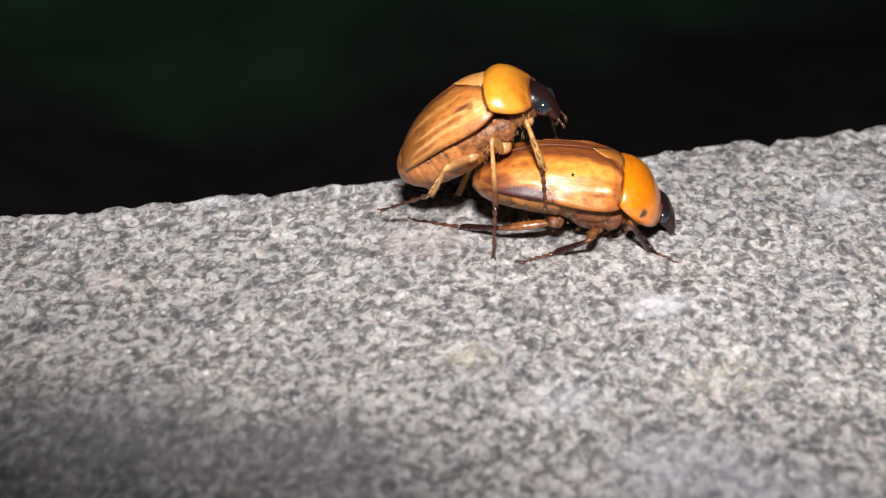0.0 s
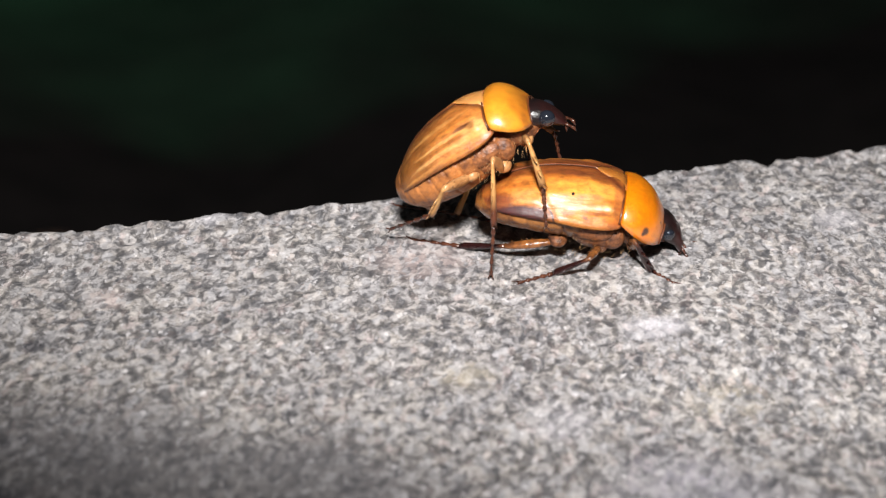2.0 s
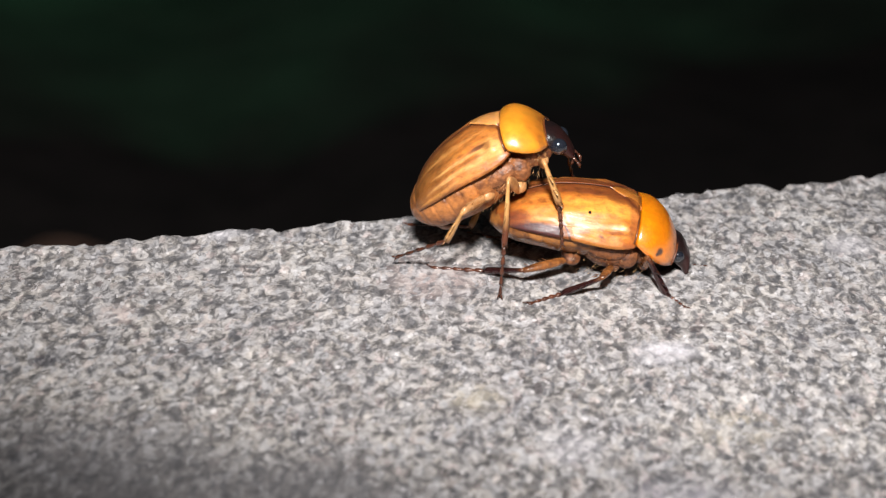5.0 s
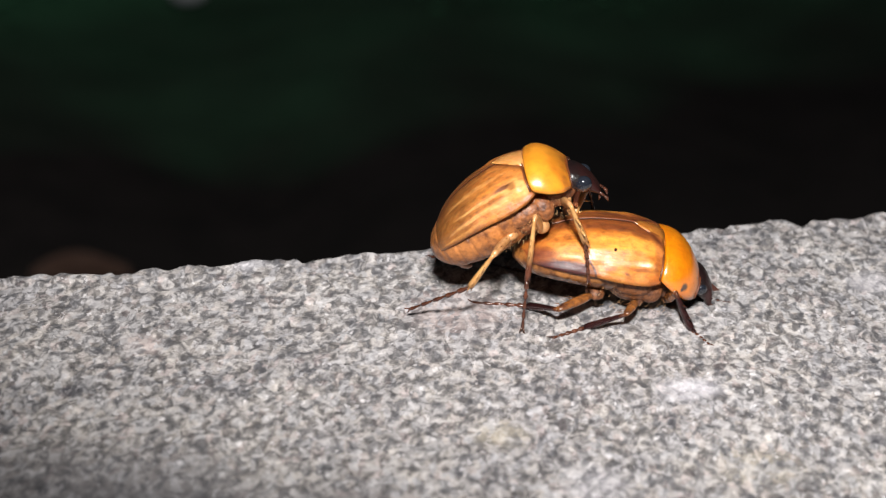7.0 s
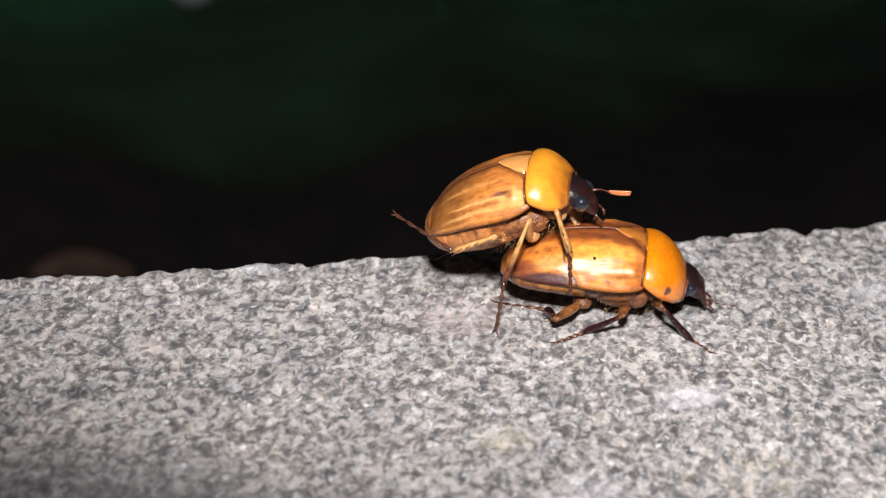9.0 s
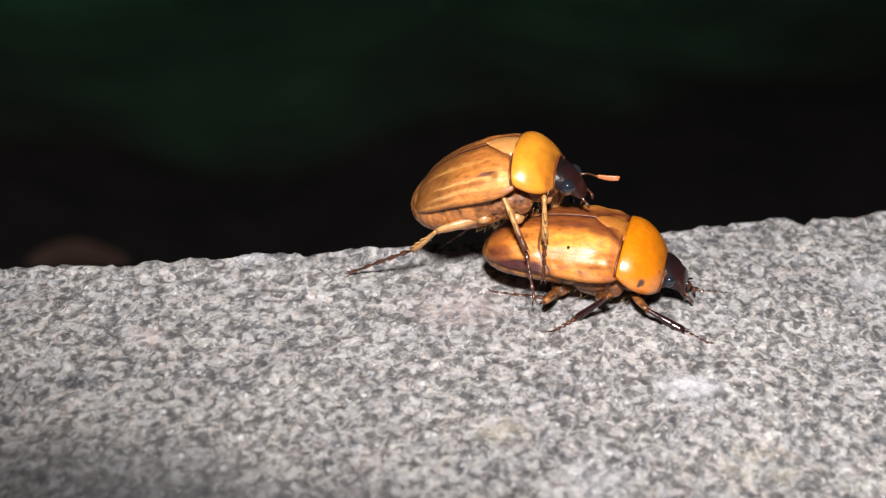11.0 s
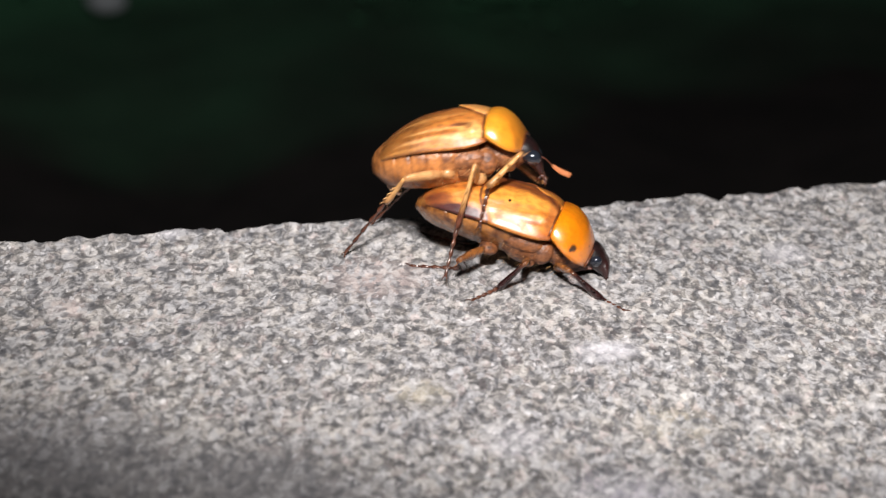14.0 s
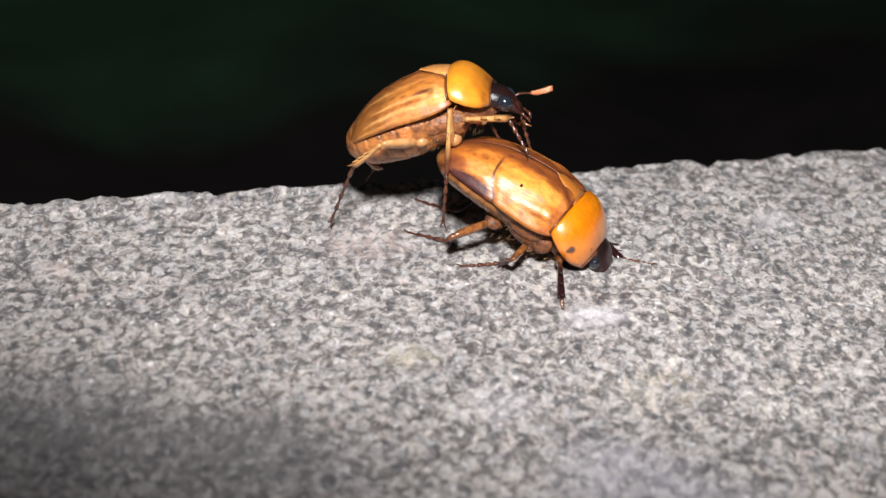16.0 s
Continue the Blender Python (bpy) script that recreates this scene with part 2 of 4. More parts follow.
    return n.done(Base_Color=colour, Roughness=rough, Coat_Weight=coat, Coat_Roughness=gloss * 0.95, Specular_IOR_Level=shine, Subsurface_Weight=0.15, Subsurface_Radius=(0.0006, 0.0003, 0.0001), Subsurface_Scale=1.0)


def shield_material(name, main, edge, dots, gloss, front=4.4, coat=0.32, shine=1.75):
    n = Nodes(name)
    at = n.coords()
    colour = n.mix(n.ramp(n.noise(at, 520, 5, 0.65), [(0.35, (0, 0, 0)), (0.7, (0.7, 0.7, 0.7))]), main, edge)
    colour = n.mix(1.0, colour, n.ramp(n.noise(at, 3000, 4, 0.7), [(0.3, (0.80, 0.76, 0.7)), (0.55, (1, 1, 1)), (0.75, (1.1, 1.1, 1.1))]), "MULTIPLY")
    for place, size in dots:
        colour = n.mix(n.maths("MULTIPLY", n.near(at, [c * MM for c in place], size * MM, 0.5), 0.95), colour, (0.015, 0.007, 0.004))
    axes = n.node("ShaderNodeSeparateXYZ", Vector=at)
    mottle = n.noise(at, 1500, 4, 0.65)
    # Unevenly browner towards the lower sides, then towards the front.
    low = n.maths("ADD", n.maths("MULTIPLY", axes.outputs["Z"], -700.0), n.maths("MULTIPLY_ADD", mottle, 1.6, 0.62))
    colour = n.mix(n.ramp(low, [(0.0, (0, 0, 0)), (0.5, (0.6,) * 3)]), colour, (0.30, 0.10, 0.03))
    ahead = n.maths("ADD", n.maths("MULTIPLY", axes.outputs["X"], 900.0), n.maths("MULTIPLY_ADD", mottle, 1.5, -900.0 * front * MM - 0.08))
    colour = n.mix(n.ramp(ahead, [(0.1, (0, 0, 0)), (0.8, (0.8,) * 3)]), colour, (0.20, 0.052, 0.007))
    pits = n.noise(at, 9000, 2)
    n.bump(n.maths("ADD", pits, n.maths("MULTIPLY", n.noise(at, 1500, 4, 0.6), 2.0)), 0.14, 0.00004)
    return n.done(Base_Color=colour, Roughness=n.ramp(pits, [(0.3, (gloss * 0.8,) * 3), (0.7, (gloss * 1.3,) * 3)]), Coat_Weight=0.9, Coat_Roughness=coat, Coat_IOR=shine, Specular_IOR_Level=0.5, Subsurface_Weight=0.15, Subsurface_Radius=(0.0006, 0.0003, 0.00008), Subsurface_Scale=1.0)


def chitin(name, light, dark, gloss, scale=900, ring=None, relief=0.3, coat=0.3):
    n = Nodes(name)
    at = n.coords()
    fac = n.noise(at, scale, 4, 0.6)
    colour = n.ramp(fac, [(0.32, dark), (0.66, light)])
    if ring:
        x = n.node("ShaderNodeSeparateXYZ", Vector=at).outputs["X"]
        fade = n.tree.nodes.new("ShaderNodeMapRange")
        n.put(fade.inputs["Value"], n.maths("ADD", x, n.maths("MULTIPLY", fac, 0.0005)))
        fade.inputs["From Min"].default_value, fade.inputs["From Max"].default_value = ring[0] * MM, ring[1] * MM
        colour = n.mix(fade.outputs["Result"], colour, ring[2])
    pits = n.node("ShaderNodeTexVoronoi", Vector=at, Scale=7000.0).outputs["Distance"]
    n.bump(n.maths("ADD", n.noise(at, 6000, 3), n.maths("MULTIPLY", pits, 0.6)), relief, 0.00004)
    return n.done(Base_Color=colour, Roughness=n.ramp(fac, [(0.3, (gloss * 1.25,) * 3), (0.7, (gloss * 0.8,) * 3)]), Coat_Weight=coat, Coat_Roughness=gloss)


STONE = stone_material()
AMBER, HONEY, RUST, PLUM = (0.74, 0.31, 0.045), (0.60, 0.20, 0.028), (0.17, 0.042, 0.010), (0.060, 0.011, 0.012)
F_WING = wing_material("glossy_orange_brown_wing_case", (0.68, 0.245, 0.034), (0.46, 0.120, 0.014), (0.050, 0.010, 0.005), 0.42, (0.34, 0.095, 0.016), (0.11, 0.022, 0.007),
                       [(0.30, 0.42, 0.34, 0.20, AMBER, 0.75), (0.34, 0.66, 0.30, 0.14, HONEY, 0.6), (0.04, 0.55, 0.05, 0.5, (0.34, 0.090, 0.026), 0.6),
                        (0.14, 0.70, 0.09, 0.05, (0.76, 0.40, 0.16), 0.8), (0.17, 0.79, 0.09, 0.035, (0.20, 0.05, 0.014), 0.75), (0.25, 0.87, 0.025, 0.025, RUST, 0.8),
                        (0.14, 0.22, 0.16, 0.09, RUST, 0.7), (0.40, 0.15, 0.30, 0.07, RUST, 0.8), (0.20, 0.55, 0.06, 0.05, RUST, 0.35),
                        (0.70, 0.96, 0.26, 0.19, PLUM, 1.1), (0.56, 0.94, 0.05, 0.12, PLUM, 1.0), (0.88, 0.72, 0.13, 0.22, (0.13, 0.026, 0.014), 0.8), (0.70, 0.62, 0.12, 0.16, (0.66, 0.27, 0.075), 0.6),
                        (0.70, 0.36, 0.04, 0.05, RUST, 0.5)],
                       0.72, 0.57, 0.42, 0.4, 0.55, 0.22, (0.37, 0.54, 0.014, 0.034), 0.31)
M_WING = wing_material("dull_tan_wing_case", (0.60, 0.210, 0.040), (0.40, 0.122, 0.022), (0.08, 0.022, 0.007), 0.40, (0.17, 0.062, 0.013), (0.12, 0.032, 0.009),
                       [(0.12, 0.70, 0.14, 0.22, (0.76, 0.38, 0.12), 0.75), (0.40, 0.62, 0.30, 0.04, (0.74, 0.38, 0.13), 0.6),
                        (0.45, 0.80, 0.34, 0.05, (0.72, 0.36, 0.12), 0.55), (0.36, 0.71, 0.26, 0.035, (0.24, 0.085, 0.02), 0.6), (0.45, 0.30, 0.34, 0.05, (0.66, 0.31, 0.09), 0.4),
                        (0.30, 0.42, 0.30, 0.03, (0.30, 0.10, 0.022), 0.45), (0.60, 0.93, 0.4, 0.04, (0.62, 0.27, 0.07), 0.5),
                        (0.06, 0.76, 0.06, 0.16, (0.72, 0.36, 0.12), 0.8), (0.20, 0.58, 0.10, 0.05, (0.14, 0.042, 0.012), 1.0), (0.14, 0.64, 0.05, 0.06, (0.20, 0.065, 0.016), 0.7)],
                       0.34, 0.0, 0.40, 0.35, 0.75, 0.36)
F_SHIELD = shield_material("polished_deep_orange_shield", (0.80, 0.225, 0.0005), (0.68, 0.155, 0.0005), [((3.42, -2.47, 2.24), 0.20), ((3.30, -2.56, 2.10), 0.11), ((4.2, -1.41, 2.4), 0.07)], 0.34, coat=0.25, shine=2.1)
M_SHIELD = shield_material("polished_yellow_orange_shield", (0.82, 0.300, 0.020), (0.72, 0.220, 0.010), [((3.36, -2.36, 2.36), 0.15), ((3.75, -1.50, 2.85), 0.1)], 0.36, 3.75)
F_SCUTE = shield_material("brown_orange_scutellum", (0.50, 0.18, 0.03), (0.36, 0.10, 0.014), [], 0.3)
M_SCUTE = shield_material("pale_orange_scutellum", (0.66, 0.29, 0.085), (0.50, 0.19, 0.045), [], 0.4)
HEAD = chitin("black_brown_head", (0.016, 0.007, 0.007), (0.005, 0.003, 0.003), 0.34, 1600, ring=(0.7, 1.7, (0.030, 0.008, 0.007)), relief=0.45, coat=0.0)
EYE = Nodes("shiny_black_eye").done(Base_Color=(0.012, 0.014, 0.02), Roughness=0.12, Coat_Weight=1.0, Coat_Roughness=0.05)
F_BELLY = chitin("amber_belly", (0.36, 0.14, 0.034), (0.06, 0.017, 0.007), 0.28, 1500, relief=0.6)
BREAST = chitin("rough_brown_breast", (0.33, 0.120, 0.040), (0.055, 0.016, 0.007), 0.5, 2600, relief=1.0, coat=0.1)
# Darker than BREAST: the shade beneath her body is put into the colour.
F_BREAST = chitin("rough_shaded_brown_breast", (0.24, 0.085, 0.030), (0.030, 0.010, 0.006), 0.5, 2600, relief=1.0, coat=0.1)
M_BELLY = chitin("tan_belly", (0.48, 0.175, 0.046), (0.12, 0.036, 0.010), 0.40, 1900, relief=0.7)
F_FEMUR = chitin("amber_thigh", (0.33, 0.118, 0.030), (0.035, 0.010, 0.006), 0.26, 2100, relief=0.8)
M_FEMUR = chitin("cream_thigh", (0.56, 0.29, 0.115), (0.30, 0.12, 0.036), 0.35, 1500)
F_TIBIA = chitin("red_brown_shin", (0.24, 0.08, 0.024), (0.06, 0.017, 0.009), 0.18, 1700, ring=(-0.1, 0.7, (0.020, 0.006, 0.006)))
JOINT = chitin("dark_red_joint", (0.17, 0.048, 0.015), (0.05, 0.013, 0.006), 0.4, 1500)
M_TIBIA = chitin("cream_shin", (0.60, 0.33, 0.12), (0.42, 0.18, 0.05), 0.35, 1500, ring=(1.9, 2.9, (0.10, 0.028, 0.012)))
TARSUS = chitin("dark_brown_foot", (0.10, 0.034, 0.018), (0.03, 0.010, 0.007), 0.22, 2200)
F_CLUB = chitin("red_brown_antenna", (0.10, 0.03, 0.018), (0.04, 0.012, 0.008), 0.3, 1500)
CLUB = chitin("pink_brown_antenna", (0.10, 0.03, 0.015), (0.05, 0.014, 0.008), 0.35, 1500, ring=(1.05, 1.25, (0.46, 0.155, 0.06)))
TAIL = chitin("pale_brown_tail_skin", (0.42, 0.26, 0.18), (0.24, 0.12, 0.08), 0.4, 1200)
SOFT = chitin("pale_soft_skin", (0.62, 0.48, 0.42), (0.40, 0.24, 0.18), 0.3, 1200)
HAIR = chitin("blond_hair", (0.55, 0.34, 0.16), (0.40, 0.22, 0.09), 0.6, 2000)


def soil_material():
    """Dark soil with a soft green growth further out."""
    n = Nodes("dark_damp_soil")
    at = n.coords()
    axes = n.node("ShaderNodeSeparateXYZ", Vector=at)
    earth = n.ramp(n.noise(at, 60, 4, 0.6), [(0.32, (0.0145, 0.0108, 0.0105)), (0.66, (0.033, 0.0245, 0.0235))])
    moss = n.ramp(n.noise(at, 45, 4, 0.6), [(0.32, (0.10, 0.36, 0.175)), (0.66, (0.15, 0.50, 0.25))])
    far = n.maths("ADD", n.maths("MULTIPLY_ADD", axes.outputs["X"], -0.45, axes.outputs["Y"]), n.maths("MULTIPLY_ADD", n.noise(at, 11, 2), 0.22, -0.11))
    colour = n.mix(n.ramp(n.maths("MULTIPLY_ADD", far, 4.2, -1.44), [(0.05, (0, 0, 0)), (0.95, (1, 1, 1))]), earth, moss)
    n.bump(n.noise(at, 300, 3), 0.5, 0.002)
    return n.done(Base_Color=colour, Roughness=0.95)


SOIL = soil_material()
LEAF = chitin("dark_green_leaf", (0.115, 0.39, 0.19), (0.085, 0.29, 0.14), 0.95, 40)
GRIT = chitin("pale_pebble", (0.62, 0.64, 0.68), (0.45, 0.46, 0.5), 0.7, 300)
DRY = chitin("dry_brown_leaf", (0.34, 0.20, 0.15), (0.2, 0.11, 0.08), 0.8, 80)

# ---- small builders ----


def spline(knots, u):
    """A smooth curve through evenly or unevenly spaced (position, value) knots."""
    xs, ys = [k[0] for k in knots], [k[1] for k in knots]
    u = min(max(u, xs[0]), xs[-1])
    i = max(j for j in range(len(xs) - 1) if xs[j] <= u)
    slope = []
    for j in range(len(xs)):
        a, b = max(j - 1, 0), min(j + 1, len(xs) - 1)
        slope.append((ys[b] - ys[a]) / (xs[b] - xs[a]))
    h = xs[i + 1] - xs[i]
    t = (u - xs[i]) / h
    return ((2 * t**3 - 3 * t**2 + 1) * ys[i] + (t**3 - 2 * t**2 + t) * h * slope[i]
            + (-2 * t**3 + 3 * t**2) * ys[i + 1] + (t**3 - t**2) * h * slope[i + 1])


def sheet(rows, closed=False, cap=False, bm=None, mapped=False):
    """A skin over rows of points (mm); mapped gives it its own u along the rows and v across."""
    bm = bm or bmesh.new()
    grid = [[bm.verts.new([c * MM for c in p]) for p in row] for row in rows]
    uv = bm.loops.layers.uv.new("across") if mapped else None
    for i, (a, b) in enumerate(zip(grid, grid[1:])):
        m = len(a)
        for j in range(m if closed else m - 1):
            k = (j + 1) % m
            face = bm.faces.new((a[j], a[k], b[k], b[j]))
            if mapped:
                for loop, (p, q) in zip(face.loops, ((i, j), (i, k), (i + 1, k), (i + 1, j))):
                    loop[uv].uv = (p / (len(rows) - 1), q / (m - 1))
    if cap:
        bm.faces.new(grid[0][::-1])
        bm.faces.new(grid[-1])
    return bm


def tube(path, radii, sides=8, bm=None, flat=1.0):
    """A tapering tube along a path of points (mm)."""
    path = [Vector(p) for p in path]
    rows = []
    for i, p in enumerate(path):
        d = (path[min(i + 1, len(path) - 1)] - path[max(i - 1, 0)]).normalized()
        side = d.cross(Vector((0, 0, 1)))
        side = side.normalized() if side.length > 1e-3 else Vector((0, 1, 0))
        up = side.cross(d)
        rows.append([p + radii[i] * (math.cos(a) * side * flat + math.sin(a) * up) for a in (2 * math.pi * k / sides for k in range(sides))])
    return sheet(rows, True, True, bm)


def ball(centre, size, bm=None, rings=10, sides=14):
    rows = []
    for i in range(rings + 1):
        a = math.pi * (0.02 + 0.96 * i / rings)
        rows.append([(centre[0] - size[0] * math.cos(a), centre[1] + size[1] * math.sin(a) * math.cos(b), centre[2] + size[2] * math.sin(a) * math.sin(b))
                     for b in (2 * math.pi * k / sides for k in range(sides))])
    return sheet(rows, True, True, bm)


def link(name, bm, material, smooth=True):
    bmesh.ops.recalc_face_normals(bm, faces=bm.faces)
    me = bpy.data.meshes.new(name)
    bm.to_mesh(me)
    bm.free()
    if smooth:
        me.polygons.foreach_set("use_smooth", [True] * len(me.polygons))
    me.materials.append(material)
    return new(name, me)


def part(name, bm, material, parent, label=""):
    ob = link(name, bm, material)
    ob.parent = parent
    return tagged(ob, label)


# ---- the stone ----

EDGE = radians(17.6)
ALONG = Vector((math.cos(EDGE), math.sin(EDGE)))
ACROSS = Vector((math.sin(EDGE), -math.cos(EDGE)))
ORIGIN = Vector((0.0, 10.55))
# How far the worn edge is chipped back along the slab: place along it, depth (mm).
CHIPPED = [(-40, 0.6), (-30, 0.4), (-27, 0.75), (-25.8, 0.5), (-24.5, 0.85), (-23.4, 0.58), (-21.1, 0.9), (-20, 0.15), (-18.2, 0.6), (-17, 0.95), (-14, 0.75),
           (-11.5, 0.6), (-9, 0.85), (0, 0.8), (4, 0.7), (4.7, 1.05), (5.8, 0.4), (7.1, 0.65), (8.4, 0.3), (10.6, -0.28), (11.4, 0.0), (11.8, 0.75), (12.8, 0.15),
           (14.9, 0.5), (16.5, 0.15), (18, 0.05), (19.2, -0.5), (20.8, -0.6), (22.3, -0.1), (30, -0.3), (40, 0.0)]


def value_noise(x, y, seed):
    """Smooth random heights in -1..1 on a unit grid, for arrays."""
    xi, yi = np.floor(x).astype(np.int64), np.floor(y).astype(np.int64)
    fx, fy = x - xi, y - yi
    fx, fy = fx * fx * (3 - 2 * fx), fy * fy * (3 - 2 * fy)

    def pick(a, b):
        h = (a * 374761393 + b * 668265263 + seed * 1442695041) & 0xFFFFFFFF
        h = ((h ^ (h >> 13)) * 1274126177) & 0xFFFFFFFF
        return ((h ^ (h >> 16)) & 0xFFFF) / 32767.5 - 1

    top = pick(xi, yi) * (1 - fx) + pick(xi + 1, yi) * fx
    low = pick(xi, yi + 1) * (1 - fx) + pick(xi + 1, yi + 1) * fx
    return top * (1 - fy) + low * fy


def build_stone():
    s = np.concatenate([-np.geomspace(400, 37, 14), np.arange(-36, 37, 0.22), np.geomspace(37.5, 400, 14)])
    flat = np.concatenate([np.arange(0.45, 41, 0.22), np.geomspace(42, 118, 10)])
    # profile from the foot of the back face over the worn edge, the top, and down the front
    arc = np.linspace(0, math.pi / 2, 8)
    r = 0.45
    prof_d = np.concatenate([np.full(6, 0.0), r - r * np.cos(arc[:-1]), flat, 120 + 2 * np.sin(arc), np.full(5, 122.0)])
    prof_z = np.concatenate([[-120, -60, -25, -8, -3, -1.2], -r + r * np.sin(arc[:-1]), np.zeros(len(flat)), -2 + 2 * np.cos(arc), [-8, -20, -40, -80, -120]])
    S, D = np.meshgrid(s, prof_d)
    Z = np.repeat(prof_z[:, None], len(s), 1)
    near_edge = np.clip(1 - D / 3.0, 0, 1)
    lift = (0.20 * value_noise(S / 9, D / 9, 1) * (1 - near_edge) + 0.07 * value_noise(S / 2.6, D / 2.6, 2)
            + (0.45 + 0.55 * near_edge) * (0.10 * value_noise(S / 0.9, D / 0.9, 3) + 0.12 * value_noise(S / 0.42, D / 0.42, 4)))
    chip = np.interp(S, [p for p, _ in CHIPPED], [d for _, d in CHIPPED]) - 0.25
    edge = chip + 0.16 * value_noise(S / 0.8, Z / 0.8, 7) + 0.16 * value_noise(S / 0.42, Z / 0.42, 8)
    side = np.clip(1 - D / 0.9, 0, 1) + np.clip((D - 119) / 2, 0, 1)
    Z = Z + lift * np.where(Z > -1.5, 1, 0.2)
    D = D + edge * near_edge + 0.3 * lift * side
    X = ORIGIN.x + S * ALONG.x + D * ACROSS.x
    Y = ORIGIN.y + S * ALONG.y + D * ACROSS.y
    n, m = S.shape
    verts = np.stack([X, Y, Z], -1).reshape(-1, 3) * MM
    i = np.arange(n * m).reshape(n, m)
    faces = np.stack([i[:-1, :-1], i[:-1, 1:], i[1:, 1:], i[1:, :-1]], -1).reshape(-1, 4)
    me = bpy.data.meshes.new("stone_slab")
    me.from_pydata(verts.tolist(), [], faces[:, ::-1].tolist())
    me.polygons.foreach_set("use_smooth", [True] * len(me.polygons))
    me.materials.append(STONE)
    me.update()
    return tagged(new("stone_slab", me), "rough speckled grey stone slab with a worn broken edge", "stone", kind="structure")


build_stone()

# ---- the ground behind ----


def build_ground():
    bm = bmesh.new()
    rings = [0.0, 0.1, 0.2, 0.35, 0.5, 0.7, 1.0, 1.5, 3, 10, 60, 400]
    rnd = random.Random(5)
    prev = None
    for r in rings:
        row = [bm.verts.new((r * math.cos(a), r * math.sin(a), -0.120 + (rnd.uniform(-0.006, 0.006) if 0.1 < r < 2 else 0)))
               for a in (2 * math.pi * k / 48 for k in range(48))] if r else [bm.verts.new((0, 0, -0.120))]
        if prev:
            for k in range(48):
                q = (k + 1) % 48
                if len(prev) == 1:
                    bm.faces.new((prev[0], row[k], row[q]))
                else:
                    bm.faces.new((prev[k], row[k], row[q], prev[q]))
        prev = row
    return tagged(link("ground", bm, SOIL), "dark damp soil below the stone at night", "ground", kind="structure")


build_ground()


def build_undergrowth():
    """Low leafy plants on the soil, far out of focus."""
    rnd = random.Random(11)
    bm = bmesh.new()
    for _ in range(52000):
        x, y = rnd.uniform(-0.22, 0.24), rnd.uniform(0.26, 0.66)
        if rnd.random() > (y - 0.40) / 0.28 - 0.06 - 1.1 * x + 0.12 * math.sin(x * 38 + 2.2):
            continue
        z = -0.116 + rnd.uniform(0, 0.012)
        size = rnd.uniform(0.0025, 0.0055)
        m = pose(x, y, z, rnd.uniform(-14, 14), rnd.uniform(-14, 14), rnd.uniform(0, 360))
        mid = [bm.verts.new(m @ Vector((size * a, 0, size * 0.25 * a * (1 - a)))) for a in (0, 0.3, 0.65, 1)]
        left = [bm.verts.new(m @ Vector((size * a, w * size, size * 0.08))) for a, w in ((0.3, 0.27), (0.65, 0.22))]
        right = [bm.verts.new(m @ Vector((size * a, -w * size, size * 0.08))) for a, w in ((0.3, 0.27), (0.65, 0.22))]
        for a in (left, right):
            bm.faces.new((mid[0], mid[1], a[0]))
            bm.faces.new((mid[1], mid[2], a[1], a[0]))
            bm.faces.new((mid[2], mid[3], a[1]))
    return tagged(link("undergrowth", bm, LEAF), "dark green low leafy plants out of focus at night", "plants", kind="stuff")


build_undergrowth()


def build_dry_leaf(m):
    """A small curled leaf with a midrib."""
    rows = []
    for i in range(11):
        u = i / 10
        w = 5.0 * math.sin(math.pi * (0.06 + 0.9 * u)) ** 0.8
        rows.append([(18 * u - 9, w * v, 2.2 * v * v + 1.2 * math.sin(u * 4) + (0.35 if v == 0 else 0)) for v in (-1, -0.6, -0.25, 0, 0.25, 0.6, 1)])
    bm = sheet(rows)
    bmesh.ops.solidify(bm, geom=bm.faces[:], thickness=0.3 * MM)
    ob = tagged(link("dry_leaf", bm, DRY), "curled pinkish-brown dry leaf lying on the soil", "leaf")
    ob.matrix_world = m
    return ob


build_dry_leaf(pose(-0.091, 0.2385, -0.1165, 6, 0, 20))


def build_pebble(m, size):
    bm = bmesh.new()
    bmesh.ops.create_icosphere(bm, subdivisions=3, radius=size * MM)
    for v in bm.verts:
        v.co *= 1 + 0.12 * noise.noise(v.co * 160)
        v.co.z *= 0.6
    ob = tagged(link("pebble", bm, GRIT), "small pale rounded pebble on the dark soil", "pebble")
    ob.matrix_world = m
    return ob


build_pebble(pose(-0.106, 0.412, -0.1165), 5.5)

# ---- the beetles ----

LEGS = {
    "female": {"fore": ((2.95, 1.15, 0.75), 2.1, 2.2, 2.0), "mid": ((1.3, 1.7, 0.5), 2.3, 2.3, 2.4), "hind": ((-0.9, 1.6, 0.4), 2.6, 2.8, 3.2)},
    "male": {"fore": ((2.8, 1.1, 0.75), 2.1, 2.4, 2.4), "mid": ((1.2, 1.8, 0.2), 2.2, 3.4, 2.9), "hind": ((-0.4, 1.9, 0.7), 2.5, 2.3, 4.3)},
}


